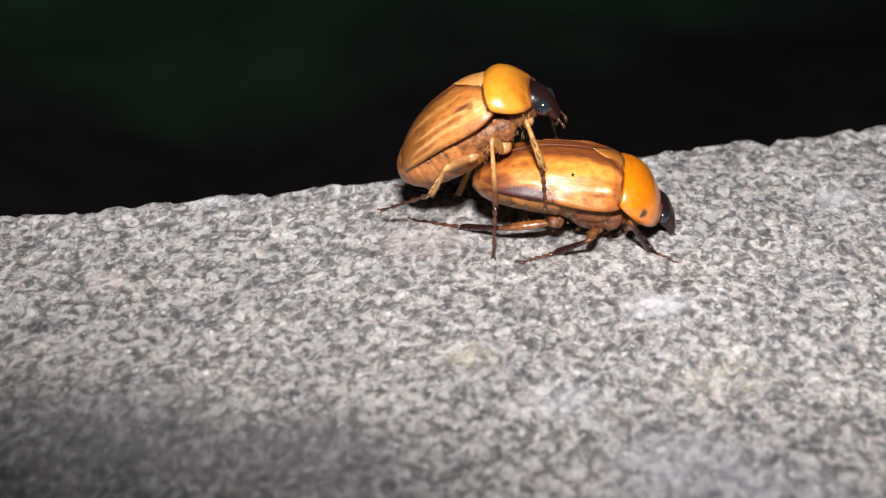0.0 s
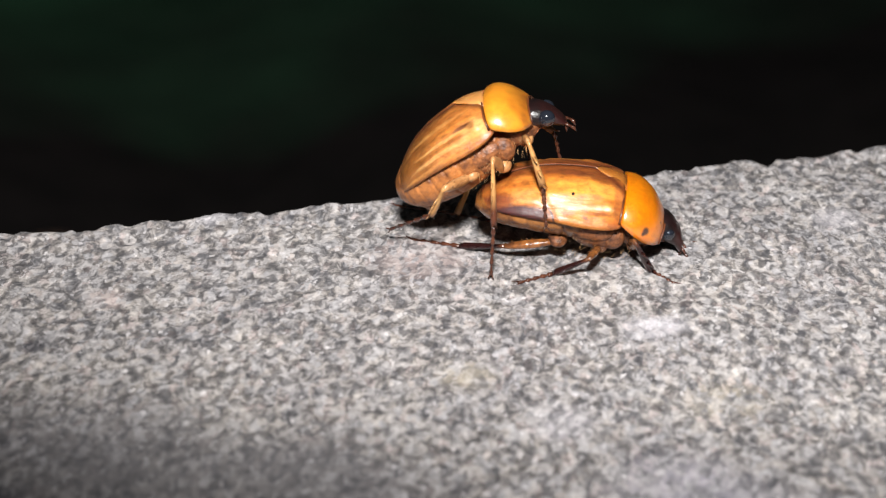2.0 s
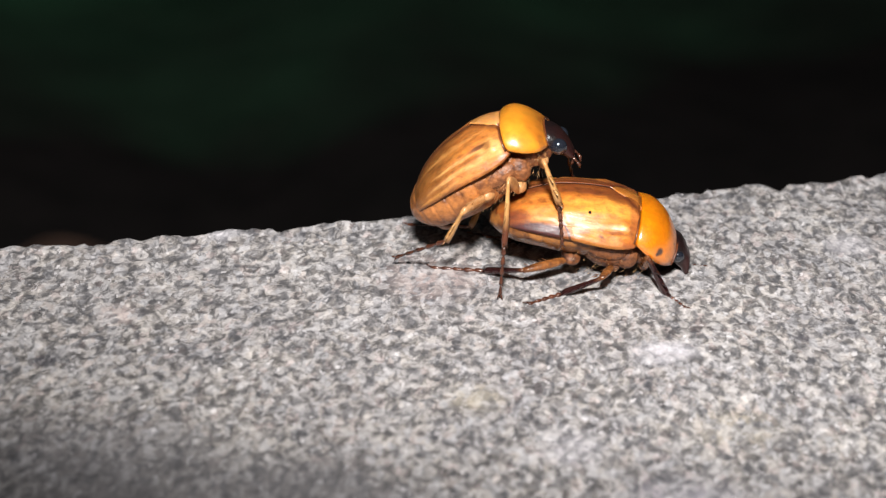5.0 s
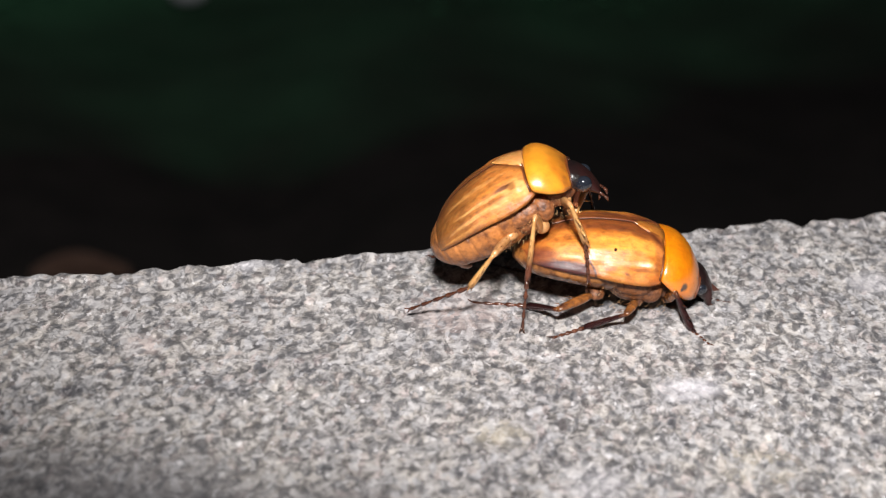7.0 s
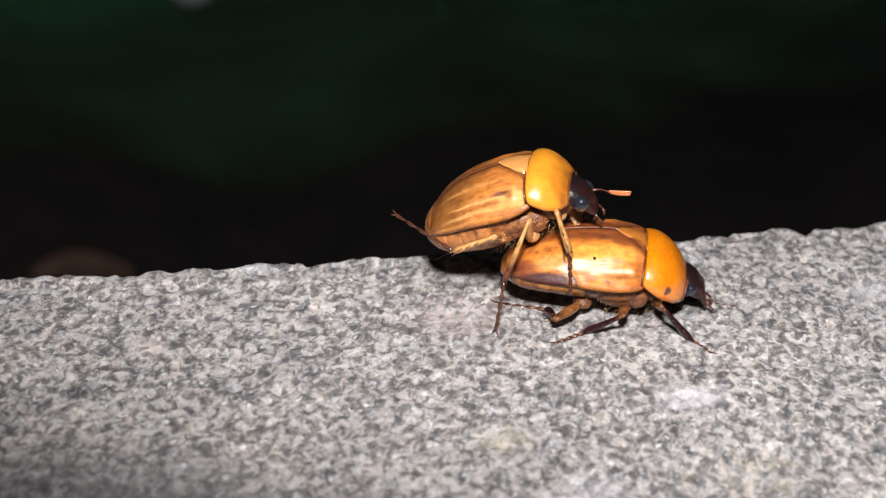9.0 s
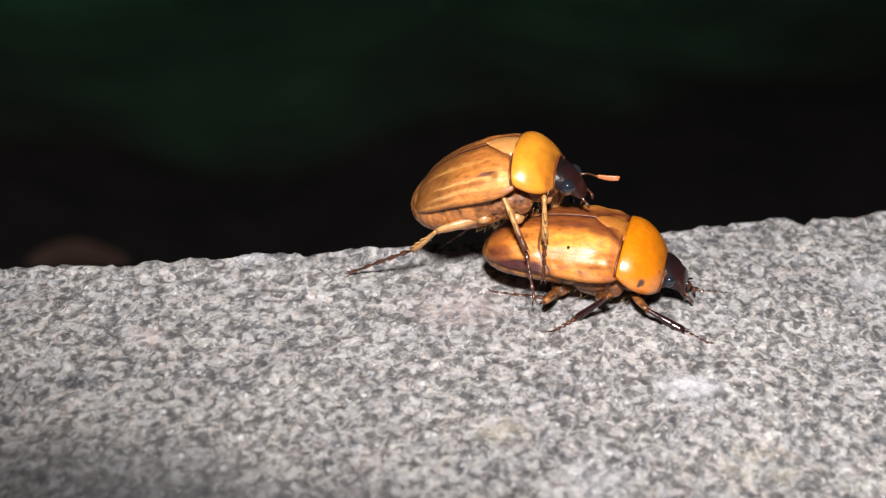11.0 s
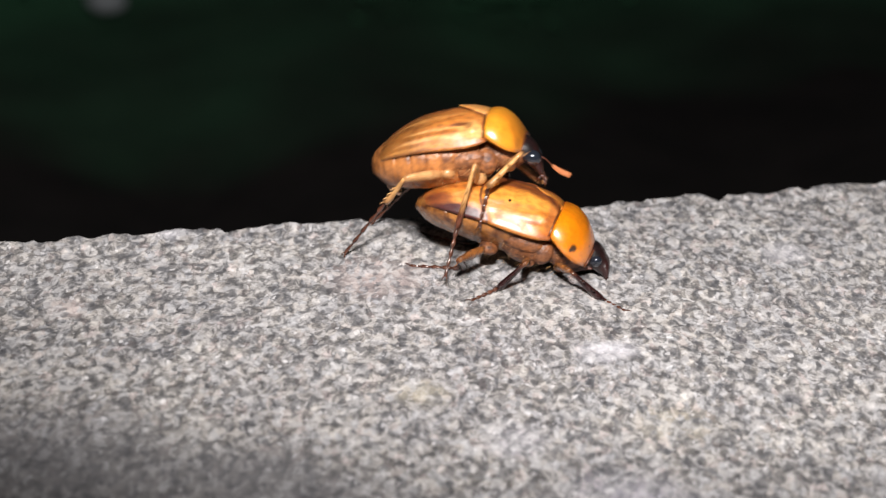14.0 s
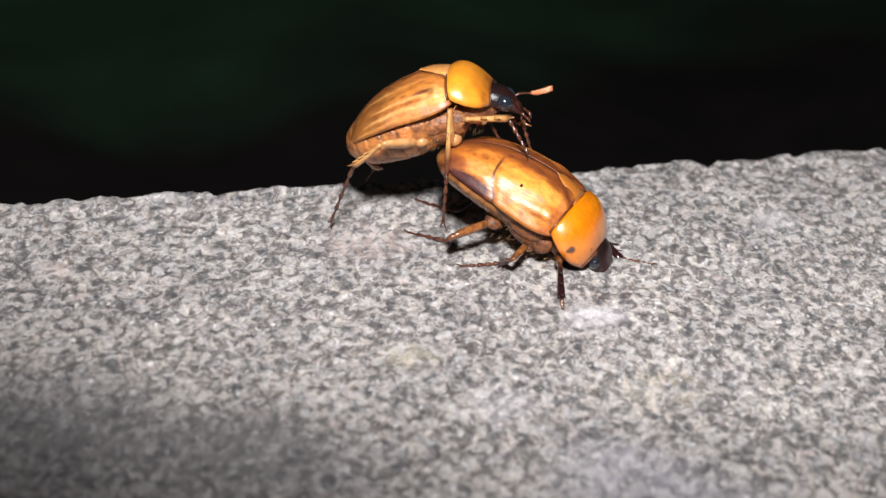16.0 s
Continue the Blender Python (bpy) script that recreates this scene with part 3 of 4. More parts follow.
def wing_case(side, size, raised, dented, length):
    """One arched wing case: side is -1 for the beetle's right."""
    high = [(0, 3.84), (0.04, 3.98), (0.12, 4.12), (0.3, 4.16), (0.6, 3.82), (0.8, 3.2), (0.93, 2.5), (1, 1.9)]
    wide = [(0, 2.58), (0.03, 2.74), (0.1, 2.90), (0.25, 3.02), (0.55, 2.92), (0.78, 2.55), (0.92, 1.85), (1, 0.9)]
    low = [(0, 2.05), (0.1, 1.90), (0.25, 1.86), (0.5, 1.88), (0.8, 1.70), (1, 1.35)]
    rows = []
    for i in range(57):
        u = i / 56
        w, h, m = spline(wide, u), spline(high, u), spline(low, u) + raised * (1 - 0.5 * u)
        row = []
        for j in range(29):
            v = j / 28
            a = v * math.pi / 2
            rib = (0.014 if dented else 0.032) * math.cos(v * math.pi * 8) * math.sin(math.pi * min(1, u * 1.15)) ** 0.7 * (1 - v**6)
            humerus = 0.24 * math.exp(-((u - 0.09) / 0.07) ** 2 - ((v - 0.70) / 0.15) ** 2)
            bead = 0.07 * math.exp(-((v - 0.985) / 0.025) ** 2)
            bent = u - 0.57 + 0.18 * (v - 0.5) + 0.022 * math.sin(7 * v + 0.4)
            dent = dented * (math.exp(-(bent / 0.018) ** 2) + 0.7 / (1 + math.exp(-bent / 0.02)) * math.exp(-max(bent, 0) / 0.2)) * min(1, max(0, (v - 0.1) * 4))
            uneven = (0.10 if dented else 0.05) * (value_noise(u * 5 + 3, v * 3.2, 5) + 0.5 * value_noise(u * 11, v * 7, 8) - 0.75) * min(1, 6 * (1 - v), 6 * v)
            k = 1 + (rib + humerus + bead + uneven - dent) / 3
            y = 0.015 + w * math.sin(a) ** 0.92 * k
            z = m + (h - m) * math.cos(a) ** 0.86 * k
            x = 2.2 - length * u - 0.45 * math.sin(math.pi * u) * (v - 0.5) * 0.4 + 0.25 * (1 - v) * (1 - u) * -0.6
            row.append((x * size[0], side * y * size[1], z * size[2]))
        rows.append(row)
    bm = sheet(rows, mapped=True)
    bmesh.ops.recalc_face_normals(bm, faces=bm.faces)
    bmesh.ops.solidify(bm, geom=bm.faces[:], thickness=0.07 * MM)
    return bm


SHIELD_HIGH = [(0, 3.70), (0.05, 3.86), (0.35, 3.84), (0.65, 3.42), (0.9, 2.72), (1, 2.34)]
SHIELD_WIDE = [(0, 2.68), (0.06, 2.78), (0.35, 2.80), (0.6, 2.56), (0.8, 2.22), (0.93, 1.84), (1, 1.55)]
SHIELD_LOW = [(0, 2.30), (0.3, 1.88), (0.7, 1.36), (1, 1.14)]


def shield_row(u, steps, long, raised, size, swell=0.0):
    """One arch across the shield, from side to side."""
    w, h, m = spline(SHIELD_WIDE, u), spline(SHIELD_HIGH, u), spline(SHIELD_LOW, u) + raised
    row = []
    for j in range(steps + 1):
        v = 2 * j / steps - 1
        a = abs(v) * math.pi / 2
        y = (w + swell) * math.sin(a) ** 0.95 * (1 if v > 0 else -1)
        z = m + (h + swell - m) * math.cos(a) ** 0.9
        x = 2.24 + long * u - 0.18 * v * v * (1 - u) - 0.16 * abs(v) ** 3 * u - 0.12 * (1 - v * v) * (1 - u)
        row.append((x * size[0], y * size[1], (z - (0.05 if abs(v) > 0.94 else 0)) * size[2]))
    return row


def shield(size, long, raised):
    """The arched plate between head and wing cases."""
    bm = sheet([shield_row(i / 22, 32, long, raised, size) for i in range(23)])
    bmesh.ops.recalc_face_normals(bm, faces=bm.faces)
    bmesh.ops.solidify(bm, geom=bm.faces[:], thickness=0.09 * MM)
    return bm


def belly(size, sag, tuck, raised, length):
    """The ringed hind body under the wing cases, each ring a little proud of the next."""
    rows = []
    for i in range(85):
        u = i / 84
        x = 1.6 - length * u
        w = spline([(0, 2.2), (0.3, 2.66), (0.6, 2.66), (0.82, 2.25), (0.95, 1.35), (1, 0.6)], u)
        low = spline([(0, 0.45), (0.3, 0.1), (0.6, 0.1), (0.85, 0.3), (1, 0.85)], u) - sag * math.sin(math.pi * (0.1 + 0.85 * u))
        top = spline([(0, 2.8), (0.5, 2.8), (0.8, 2.35), (0.95, 1.75), (1, 1.3)], u) + raised
        ring = (u * 7.5) % 1
        groove = 1 - 0.03 * math.exp(-((ring - 0.5) / 0.06) ** 2) + 0.010 * ((0.5 - ring) % 1)
        cz, hz = (low + top) / 2, (top - low) / 2
        row = []
        for k in range(32):
            b = 2 * math.pi * k / 32
            c, s = math.cos(b), math.sin(b)
            row.append((x * size[0], w * groove * abs(c) ** 0.8 * (1 if c > 0 else -1) * (1 - tuck * max(0, -s)) * size[1], (cz + hz * groove * abs(s) ** 0.9 * (1 if s > 0 else -1)) * size[2]))
        rows.append(row)
    return sheet(rows, True, True)


def flank(side, size, sag):
    """The rough plate on the breast's side below the shoulder."""
    bm = bmesh.new()
    for (x, y, z), (a, b, c) in (((0.75, 2.02, 1.55), (1.25, 0.55, 0.62)), ((1.95, 1.80, 1.30), (0.62, 0.5, 0.72))):
        ball((x * size[0], side * y * size[1], (z - 0.3 * sag) * size[2]), (a * size[0], b * size[1], c * size[2]), bm, 12, 18)
    return bm


def hip_joint(hip, side, name):
    """The thick first joint of a leg, sunk in the breast."""
    grow = {"fore": (0.34, 0.42, 0.45), "mid": (0.40, 0.52, 0.38), "hind": (0.52, 0.8, 0.40)}[name]
    return ball((hip[0] + 0.12, side * (hip[1] - 0.25), hip[2] + 0.1), grow, None, 8, 14)


def breast(size, sag):
    rows = []
    for i in range(21):
        u = i / 20
        x = 4.2 - 4.4 * u
        w = spline([(0, 0.9), (0.3, 1.75), (0.45, 1.9), (0.55, 2.2), (0.8, 2.35), (1, 2.2)], u)
        low = spline([(0, 0.9), (0.25, 0.45), (0.42, 0.6), (0.6, 0.05), (0.85, 0.05), (1, 0.4)], u) - sag * 0.6 * u
        top = spline([(0, 1.9), (0.5, 2.6), (1, 2.5)], u)
        cz, hz = (low + top) / 2, (top - low) / 2
        rows.append([(x * size[0], w * math.cos(b) * size[1], (cz + hz * math.sin(b)) * size[2]) for b in (2 * math.pi * k / 20 for k in range(20))])
    return sheet(rows, True, True)


def skull(blunt):
    """The head, in its own space from the neck."""
    rows = []
    for x, zc, w, h in ((-0.6, -0.1, 0.95, 0.58), (-0.25, -0.12, 1.08, 0.72), (0.1, -0.18, 1.12, 0.76), (0.45, -0.3, 1.08, 0.78), (0.8, -0.48, 0.98, 0.72), (0.98, -0.6, 0.88, 0.63), (1.02, -0.64, 0.9, 0.62), (1.26, -0.86, 0.84, 0.48 + 0.1 * blunt), (1.46, -1.1, 0.7 + 0.12 * blunt, 0.3 + 0.16 * blunt), (1.55, -1.22, 0.52 + 0.2 * blunt, 0.12 + 0.1 * blunt)):
        row = []
        for k in range(28):
            b = 2 * math.pi * k / 28
            c, s = math.cos(b), math.sin(b)
            row.append(((x - 0.2 * blunt * max(0, x - 0.98)) * 0.94, w * abs(c) ** 0.75 * (1 if c > 0 else -1), zc - 0.10 + 0.16 * blunt * max(0, x - 0.98) + (0.94 if s > 0 else 0.80) * h * abs(s) ** 0.8 * (1 if s > 0 else -1)))
        rows.append(row)
    return sheet(rows, True, True)


def antenna(side, stalk):
    """Stalk and a club of three narrow leaves, from its root."""
    bm = tube([(0, 0, 0), (0.4 * stalk, side * 0.2, 0.05), (0.8 * stalk, side * 0.3, 0.0), (stalk, side * 0.32, -0.02)], [0.07, 0.05, 0.045, 0.05], 8)
    for k in range(3):
        off = (k - 1) * 0.055
        path, rad = [], []
        for i in range(9):
            u = i / 8
            path.append((stalk - 0.07 + 1.15 * u, side * (0.32 + 0.1 * math.sin(u * 2.4)), off * (0.6 + u) + 0.30 * u * u - 0.12 * u))
            rad.append(0.03 + 0.06 * math.sin(math.pi * (0.1 + 0.85 * u)) ** 0.7)
        tube(path, rad, 8, bm, flat=0.8)
    return bm


def palp(side):
    bm = tube([(0, 0, 0), (0.2, side * 0.16, -0.1), (0.36, side * 0.2, -0.28)], [0.07, 0.085, 0.06], 7)
    tube([(0.36, side * 0.2, -0.28), (0.46, side * 0.16, -0.44), (0.48, side * 0.06, -0.66)], [0.07, 0.10, 0.03], 7, bm)
    return tube([(0.1, side * 0.02, -0.05), (0.12, side * 0.05, -0.3), (0.02, side * 0.02, -0.52)], [0.06, 0.075, 0.02], 7, bm)


def thigh(length, thick):
    path, rad = [], []
    for i in range(13):
        u = i / 12
        path.append((length * u, 0, 0.06 * math.sin(math.pi * u)))
        rad.append(thick * (0.35 + 0.65 * math.sin(math.pi * (0.12 + 0.8 * u)) ** 0.8))
    return tube(path, rad, 12, flat=0.62)


def shin(length, thick, teeth, digging):
    """A shin that widens to its end, with spurs and outer teeth."""
    path, rad = [], []
    for i in range(11):
        u = i / 10
        path.append((length * u, 0, -0.05 * math.sin(math.pi * u)))
        rad.append(thick * (0.55 + 0.6 * u - 0.15 * math.exp(-((u - 1) / 0.05) ** 2)))
    bm = tube(path, rad, 10, flat=0.8)
    for k in range(teeth):
        u = 0.35 + 0.6 * k / max(1, teeth - 1)
        out = (0.36 if digging else 0.2)
        tube([(length * u, 0, thick * 0.4), (length * u + 0.12, 0.02, thick + out * 0.6), (length * u + 0.2, 0.02, thick + out)], [0.09 if digging else 0.04, 0.06 if digging else 0.03, 0.008], 6, bm)
        if not digging:
            tube([(length * u, thick * 0.3, -thick * 0.3), (length * u + 0.2, thick * 0.6, -thick - out * 0.6)], [0.03, 0.006], 5, bm)
    for s in (-1, 1):
        tube([(length * 0.97, s * thick * 0.5, 0), (length * 0.97 + 0.35, s * thick * 0.9, -0.12)], [0.04, 0.006], 5, bm)
    return bm


def bristles(length, thick, count, rnd, bm):
    """Stiff pale bristles along the underside of a limb."""
    for k in range(count):
        u = 0.15 + 0.8 * k / max(1, count - 1)
        y = rnd.uniform(-0.6, 0.6) * thick
        l = rnd.uniform(0.22, 0.42)
        tube([(length * u, y, -thick * 0.6), (length * u + 0.1, y * 1.6, -thick * 0.6 - l)], [0.022, 0.004], 4, bm)
    return bm


def foot(length, thick):
    """Five joints in one string, and a pair of claws."""
    step = (length - 0.3) / 5
    path, rad = [], []
    for k in range(5):
        r = thick * (1 - 0.07 * k)
        for f, w in ((0.0, 0.5), (0.3, 0.72), (0.72, 1.1), (0.93, 0.85)):
            path.append(((k + f) * step, 0, 0.03 * math.sin(f * 3.1)))
            rad.append(r * w)
    path.append((5 * step, 0, 0))
    rad.append(thick * 0.4)
    bm = tube(path, rad, 8)
    for s in (-1, 1):
        tube([(length - 0.36, s * 0.03, 0), (length - 0.15, s * 0.12, 0.03), (length, s * 0.17, -0.09)], [0.045, 0.032, 0.006], 5, bm)
    return bm


def hair(rnd, size, count):
    """Fine hair under the breast and along the rings."""
    bm = bmesh.new()
    for _ in range(count):
        s = rnd.choice((-1, 1))
        x = rnd.uniform(-0.9, 3.2)
        w = spline([(-1, 2.4), (0, 2.45), (2, 2.15), (3.4, 1.6)], x)
        z = rnd.uniform(0.2, 1.6)
        y = s * w * rnd.uniform(0.9, 1.0)
        l = rnd.uniform(0.12, 0.34)
        p = Vector((x * size[0], y * size[1], z * size[2]))
        tube([p, p + l * Vector((rnd.uniform(-0.7, 0.1), s * rnd.uniform(0.3, 0.8), rnd.uniform(-0.7, -0.1)))], [0.010, 0.003], 3, bm)
    return bm


def beetle(kind, label, size, mats):
    wing, plate, scute, under, femur_mat, tibia_mat, wing_label, sag, long, raised = mats
    root = tagged(new(kind + "_beetle"), label, "beetle", "pair of beetles")
    rough = F_BREAST if kind == "female" else BREAST
    part("breast", breast(size, sag), rough, root, "rough hairy brown underside")
    part("abdomen", belly(size, sag, 0.45 if kind == "female" else 0.12, raised, 6.85 if kind == "female" else 6.5), under, root, "ringed amber hind body")
    for side in (-1, 1):
        part("wing_case", wing_case(side, size if kind == "female" else (size[0] * 0.985, size[1], size[2] * 0.97), raised, 0.06 if kind == "female" else 0.0, 7.25 if kind == "female" else 6.9), wing, root, wing_label)
        part("flank_plate", flank(side, size, sag), rough, root, "rough brown plate below the shoulder")
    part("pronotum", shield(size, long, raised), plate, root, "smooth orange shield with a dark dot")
    for u, thick in ((0.0, 0.05), (1.0, 0.04)):
        path = [(x - 0.05 * (1 - u), y, z) for x, y, z in shield_row(u, 32, long, raised, size, 0.03)]
        part("rim", tube(path, [thick] * 33, 6), JOINT, root, "thin dark rim of the shield")
    rows = []
    for x, k in ((1.95, 0.9), (2.05, 0.985), (2.16, 1.0), (2.26, 0.97), (2.3, 0.88)):
        row = []
        for j in range(25):
            v = j / 12 - 1
            a = abs(v) * math.pi / 2
            row.append((x * size[0], 2.5 * k * math.sin(a) ** 0.95 * (1 if v > 0 else -1) * size[1], (2.0 + raised + (1.68 - raised) * k * math.cos(a) ** 0.9) * size[2]))
        rows.append(row)
    part("collar", sheet(rows), JOINT, root, "thin dark joint behind the shield")
    rows = []
    for i in range(7):
        u = i / 6
        rows.append([((2.18 - 1.7 * u) * size[0], w * (1.3 if kind == "male" else 1.05) * (1 - u) ** 0.65 * size[1] + 0.001 * w, (spline([(0, 3.90), (0.5, 4.14), (1, 4.20)], u) - (0.36 if kind == "male" else 0.25) * w * w * (1 - u) ** 1.3) * size[2]) for w in (-1, -0.6, -0.2, 0.2, 0.6, 1)])
    bm = sheet(rows)
    bmesh.ops.recalc_face_normals(bm, faces=bm.faces)
    bmesh.ops.solidify(bm, geom=bm.faces[:], thickness=0.06 * MM)
    part("scutellum", bm, scute, root, "small triangular plate")
    part("hair", hair(random.Random(3), size, 380 if kind == "male" else 200), HAIR, root, "fine blond hair")
    tagged(root.children[-1], kind="stuff")
    for side in (-1, 1):
        path = [(2.13 * size[0], side * y * size[1], z * size[2]) for y, z in ((1.95, 3.25), (2.15, 3.05), (2.33, 2.8), (2.45, 2.6))]
        part("hinge", tube(path, [0.02, 0.10, 0.10, 0.02] if kind == "female" else [0.02, 0.06, 0.06, 0.02], 8), SOFT if kind == "female" else F_FEMUR, root, "pale pink wing hinge" if kind == "female" else "")
    if kind == "male":
        bm = tube([(-3.8, 0, 0.6), (-3.75, -0.1, 0.1), (-3.6, -0.1, -0.2), (-3.4, -0.1, -0.38), (-3.2, -0.1, -0.42)], [0.24, 0.2, 0.16, 0.12, 0.05], 10)
        part("tail_tip", bm, TAIL, root, "pale soft tail tip reaching down")
    head = part("head", skull(1.7 if kind == "female" else 0.0), HEAD, root, "shiny black-brown head")
    head.location = [c * s * MM for c, s in zip((1.58 + long + (0.40 if kind == "male" else 0.46), 0.0, 1.86 if kind == "male" else 2.07), size)]
    feelers = {}
    for side in (-1, 1):
        part("eye", ball((0.70, side * 0.90, -0.54), (0.45, 0.36, 0.43), None, 14, 20) if kind == "male" else ball((0.44, side * 0.97, -0.43), (0.32, 0.25, 0.31), None, 14, 20), EYE, head, "round glossy black eye")
        p = part("palp", palp(side), TARSUS, head, "short red-brown mouth feeler")
        p.location = (1.25 * MM, side * 0.4 * MM, -1.25 * MM)
        f = part("antenna", antenna(side, 1.0 if kind == "male" else 0.62), CLUB if kind == "male" else F_CLUB, head, "pinkish antenna with a leafed club" if kind == "male" else "dark red-brown antenna with a leafed club")
        f.location = (1.1 * MM, 0.8 * MM, -0.6 * MM) if side > 0 else (0.95 * MM, -0.45 * MM, -0.75 * MM)
        feelers[side] = f
    legs = {}
    for name, (hip, a, b, c) in LEGS[kind].items():
        thick = {"fore": 0.31, "mid": 0.31, "hind": 0.38}[name]
        for side in (-1, 1):
            part("coxa", hip_joint(hip, side, name), F_BREAST if kind == "female" else femur_mat, root, "thick leg root")
            legs[name, side] = (
                part("femur", bristles(a, thick, 9 if name == "hind" else 5, random.Random(7), thigh(a, thick)), femur_mat, root),
                part("tibia", shin(b, {"fore": 0.25 if kind == "female" else 0.22, "mid": 0.23 if kind == "female" else 0.19, "hind": 0.24 if kind == "female" else 0.21}[name], 3 if name == "fore" else 4, name == "fore"), tibia_mat, root, "spiny shin"),
                part("tarsus", foot(c, 0.13), TARSUS, root, "dark jointed foot with claws"))
    return root, head, feelers, legs


FEMALE = beetle("female", "glossy orange-brown scarab beetle standing on the grey stone", (1.0, 1.0, 1.0),
                (F_WING, F_SHIELD, F_SCUTE, F_BELLY, F_FEMUR, F_TIBIA, "shiny streaked orange-brown wing case", -0.25, 2.25, 0.2))
MALE = beetle("male", "dull tan scarab beetle clinging to the back of another beetle", (0.93, 0.94, 0.97),
              (M_WING, M_SHIELD, M_SCUTE, M_BELLY, M_FEMUR, M_TIBIA, "matt tan wing case with fine ribs", 0.30, 1.9, 0.40))

# ---- what moves ----


def glide(rows, t):
    """Values at t on a smooth path through rows of (seconds, values...), without overshoot."""
    ts = [r[0] for r in rows]
    if t <= ts[0]:
        return list(rows[0][1:])
    if t >= ts[-1]:
        return list(rows[-1][1:])
    i = max(j for j in range(len(ts) - 1) if ts[j] <= t)
    h = ts[i + 1] - ts[i]
    u = (t - ts[i]) / h
    out = []
    for c in range(1, len(rows[0])):
        step = [(rows[j + 1][c] - rows[j][c]) / (ts[j + 1] - ts[j]) for j in range(len(ts) - 1)]

        def slope(j):
            if j == 0 or j == len(ts) - 1 or step[j - 1] * step[j] <= 0:
                return 0.0
            return 2 * step[j - 1] * step[j] / (step[j - 1] + step[j])

        a, b = rows[i][c], rows[i + 1][c]
        out.append((2 * u**3 - 3 * u**2 + 1) * a + (u**3 - 2 * u**2 + u) * h * slope(i) + (-2 * u**3 + 3 * u**2) * b + (u**3 - u**2) * h * slope(i + 1))
    return out


def body(values):
    """A beetle's pose from x, y, z in mm, its heading, its nose's rise and its roll in degrees."""
    x, y, z, turn, rise, roll = values
    return Matrix.Translation((x * MM, y * MM, z * MM)) @ (Matrix.Rotation(radians(turn), 4, "Z") @ Matrix.Rotation(radians(-rise), 4, "Y") @ Matrix.Rotation(radians(roll), 4, "X"))


def bone(a, b, up):
    """The pose of a limb that starts at a and points to b."""
    x = (b - a).normalized()
    y = up.cross(x)
    y = y.normalized() if y.length > 1e-6 else Vector((0, 1, 0))
    z = x.cross(y)
    m = Matrix((x, y, z)).transposed().to_4x4()
    m.translation = a * MM
    return m


def bend(hip, target, a, b, c, pole, flat, press, ankle=None):
    """Knee, ankle and toe of a leg whose toe reaches for target (mm, in the body's space)."""
    if ankle is None:
        back = hip - target
        ankle = target + c * (back - flat * back.dot(flat) * press).normalized()
    gap = ankle - hip
    reach = min(max(gap.length, abs(a - b) + 0.15), (a + b) * 0.985)
    ankle = hip + gap.normalized() * reach
    d = (ankle - hip).normalized()
    along = (a * a - b * b + reach * reach) / (2 * reach)
    off = math.sqrt(max(a * a - along * along, 0))
    out = pole - d * pole.dot(d)
    knee = hip + d * along + out.normalized() * off
    toe = ankle + (target - ankle).normalized() * c
    return knee, ankle, toe


# Poses of the bodies: seconds, x, y, z (mm), heading, rise, roll (degrees), stretch by stretch.
F_FIRST = [
    (0, 0.05, 0.68, 0.69, 2.3, -11.4, -0.4),
    (1, 0.37, 1.15, 0.65, -0.1, -8.0, 0.8),
    (1.5, 0.35, 0.98, 0.70, -0.3, -8.6, 0.3),
    (2.5, 0.34, 0.73, 0.67, -0.2, -10.3, -1.5),
    (3.5, 0.21, 1.03, 0.67, 0.2, -11.9, -0.7),
]
F_SECOND = [
    (5.8, 0.42, 1.68, 0.58, 3.8, -11.0, -1.7),
    (6, 0.35, 1.71, 0.59, 4.8, -11.2, -0.8),
    (6.5, 0.36, 1.62, 0.54, 4.0, -9.9, -2.7),
    (7, 0.28, 1.79, 0.60, 5.9, -11.2, 1.8),
    (7.5, 0.26, 1.54, 0.43, 0.7, -4.8, 12.2),
    (8, -0.17, 1.65, 0.20, -9.0, 0.9, 11.2),
    (8.5, -0.26, 1.69, 0.27, 0.7, -1.6, -0.4),
    (9, -0.33, 1.96, 0.43, 0.8, -3.8, 2.6),
]
F_THIRD = [
    (11.5, -1.24, 2.30, 0.46, -8.2, -3.0, 6.8),
    (11.8, -0.67, 1.48, 0.46, -6.7, -10.3, -13.0),
    (12, 0.08, 2.15, 0.60, -10.8, -15.9, -3.7),
    (12.2, 0.27, 2.26, 0.18, -14.2, 0.7, 23.0),
    (12.5, -0.50, 2.69, 0.13, -16.9, 2.6, 21.6),
    (13, -0.30, 2.78, 0.05, -17.7, 4.3, 18.4),
    (13.5, -0.56, 2.60, 0.22, -14.6, 1.3, 18.2),
    (14, -0.93, 1.98, 0.55, -8.2, -14.4, -12.4),
    (14.1, -0.64, 1.01, 0.48, 0.1, -13.5, -18.2),
    (14.5, -0.20, 1.05, 0.55, -19.5, -11.8, -10.2),
    (15, 0.14, 1.07, 0.15, -20.8, -6.5, -6.1),
    (15.5, 0.20, 0.70, 0.19, -19.5, -3.0, -2.0),
    (16, 0.10, -0.15, 1.15, -18.6, -26.5, -3.0),
]
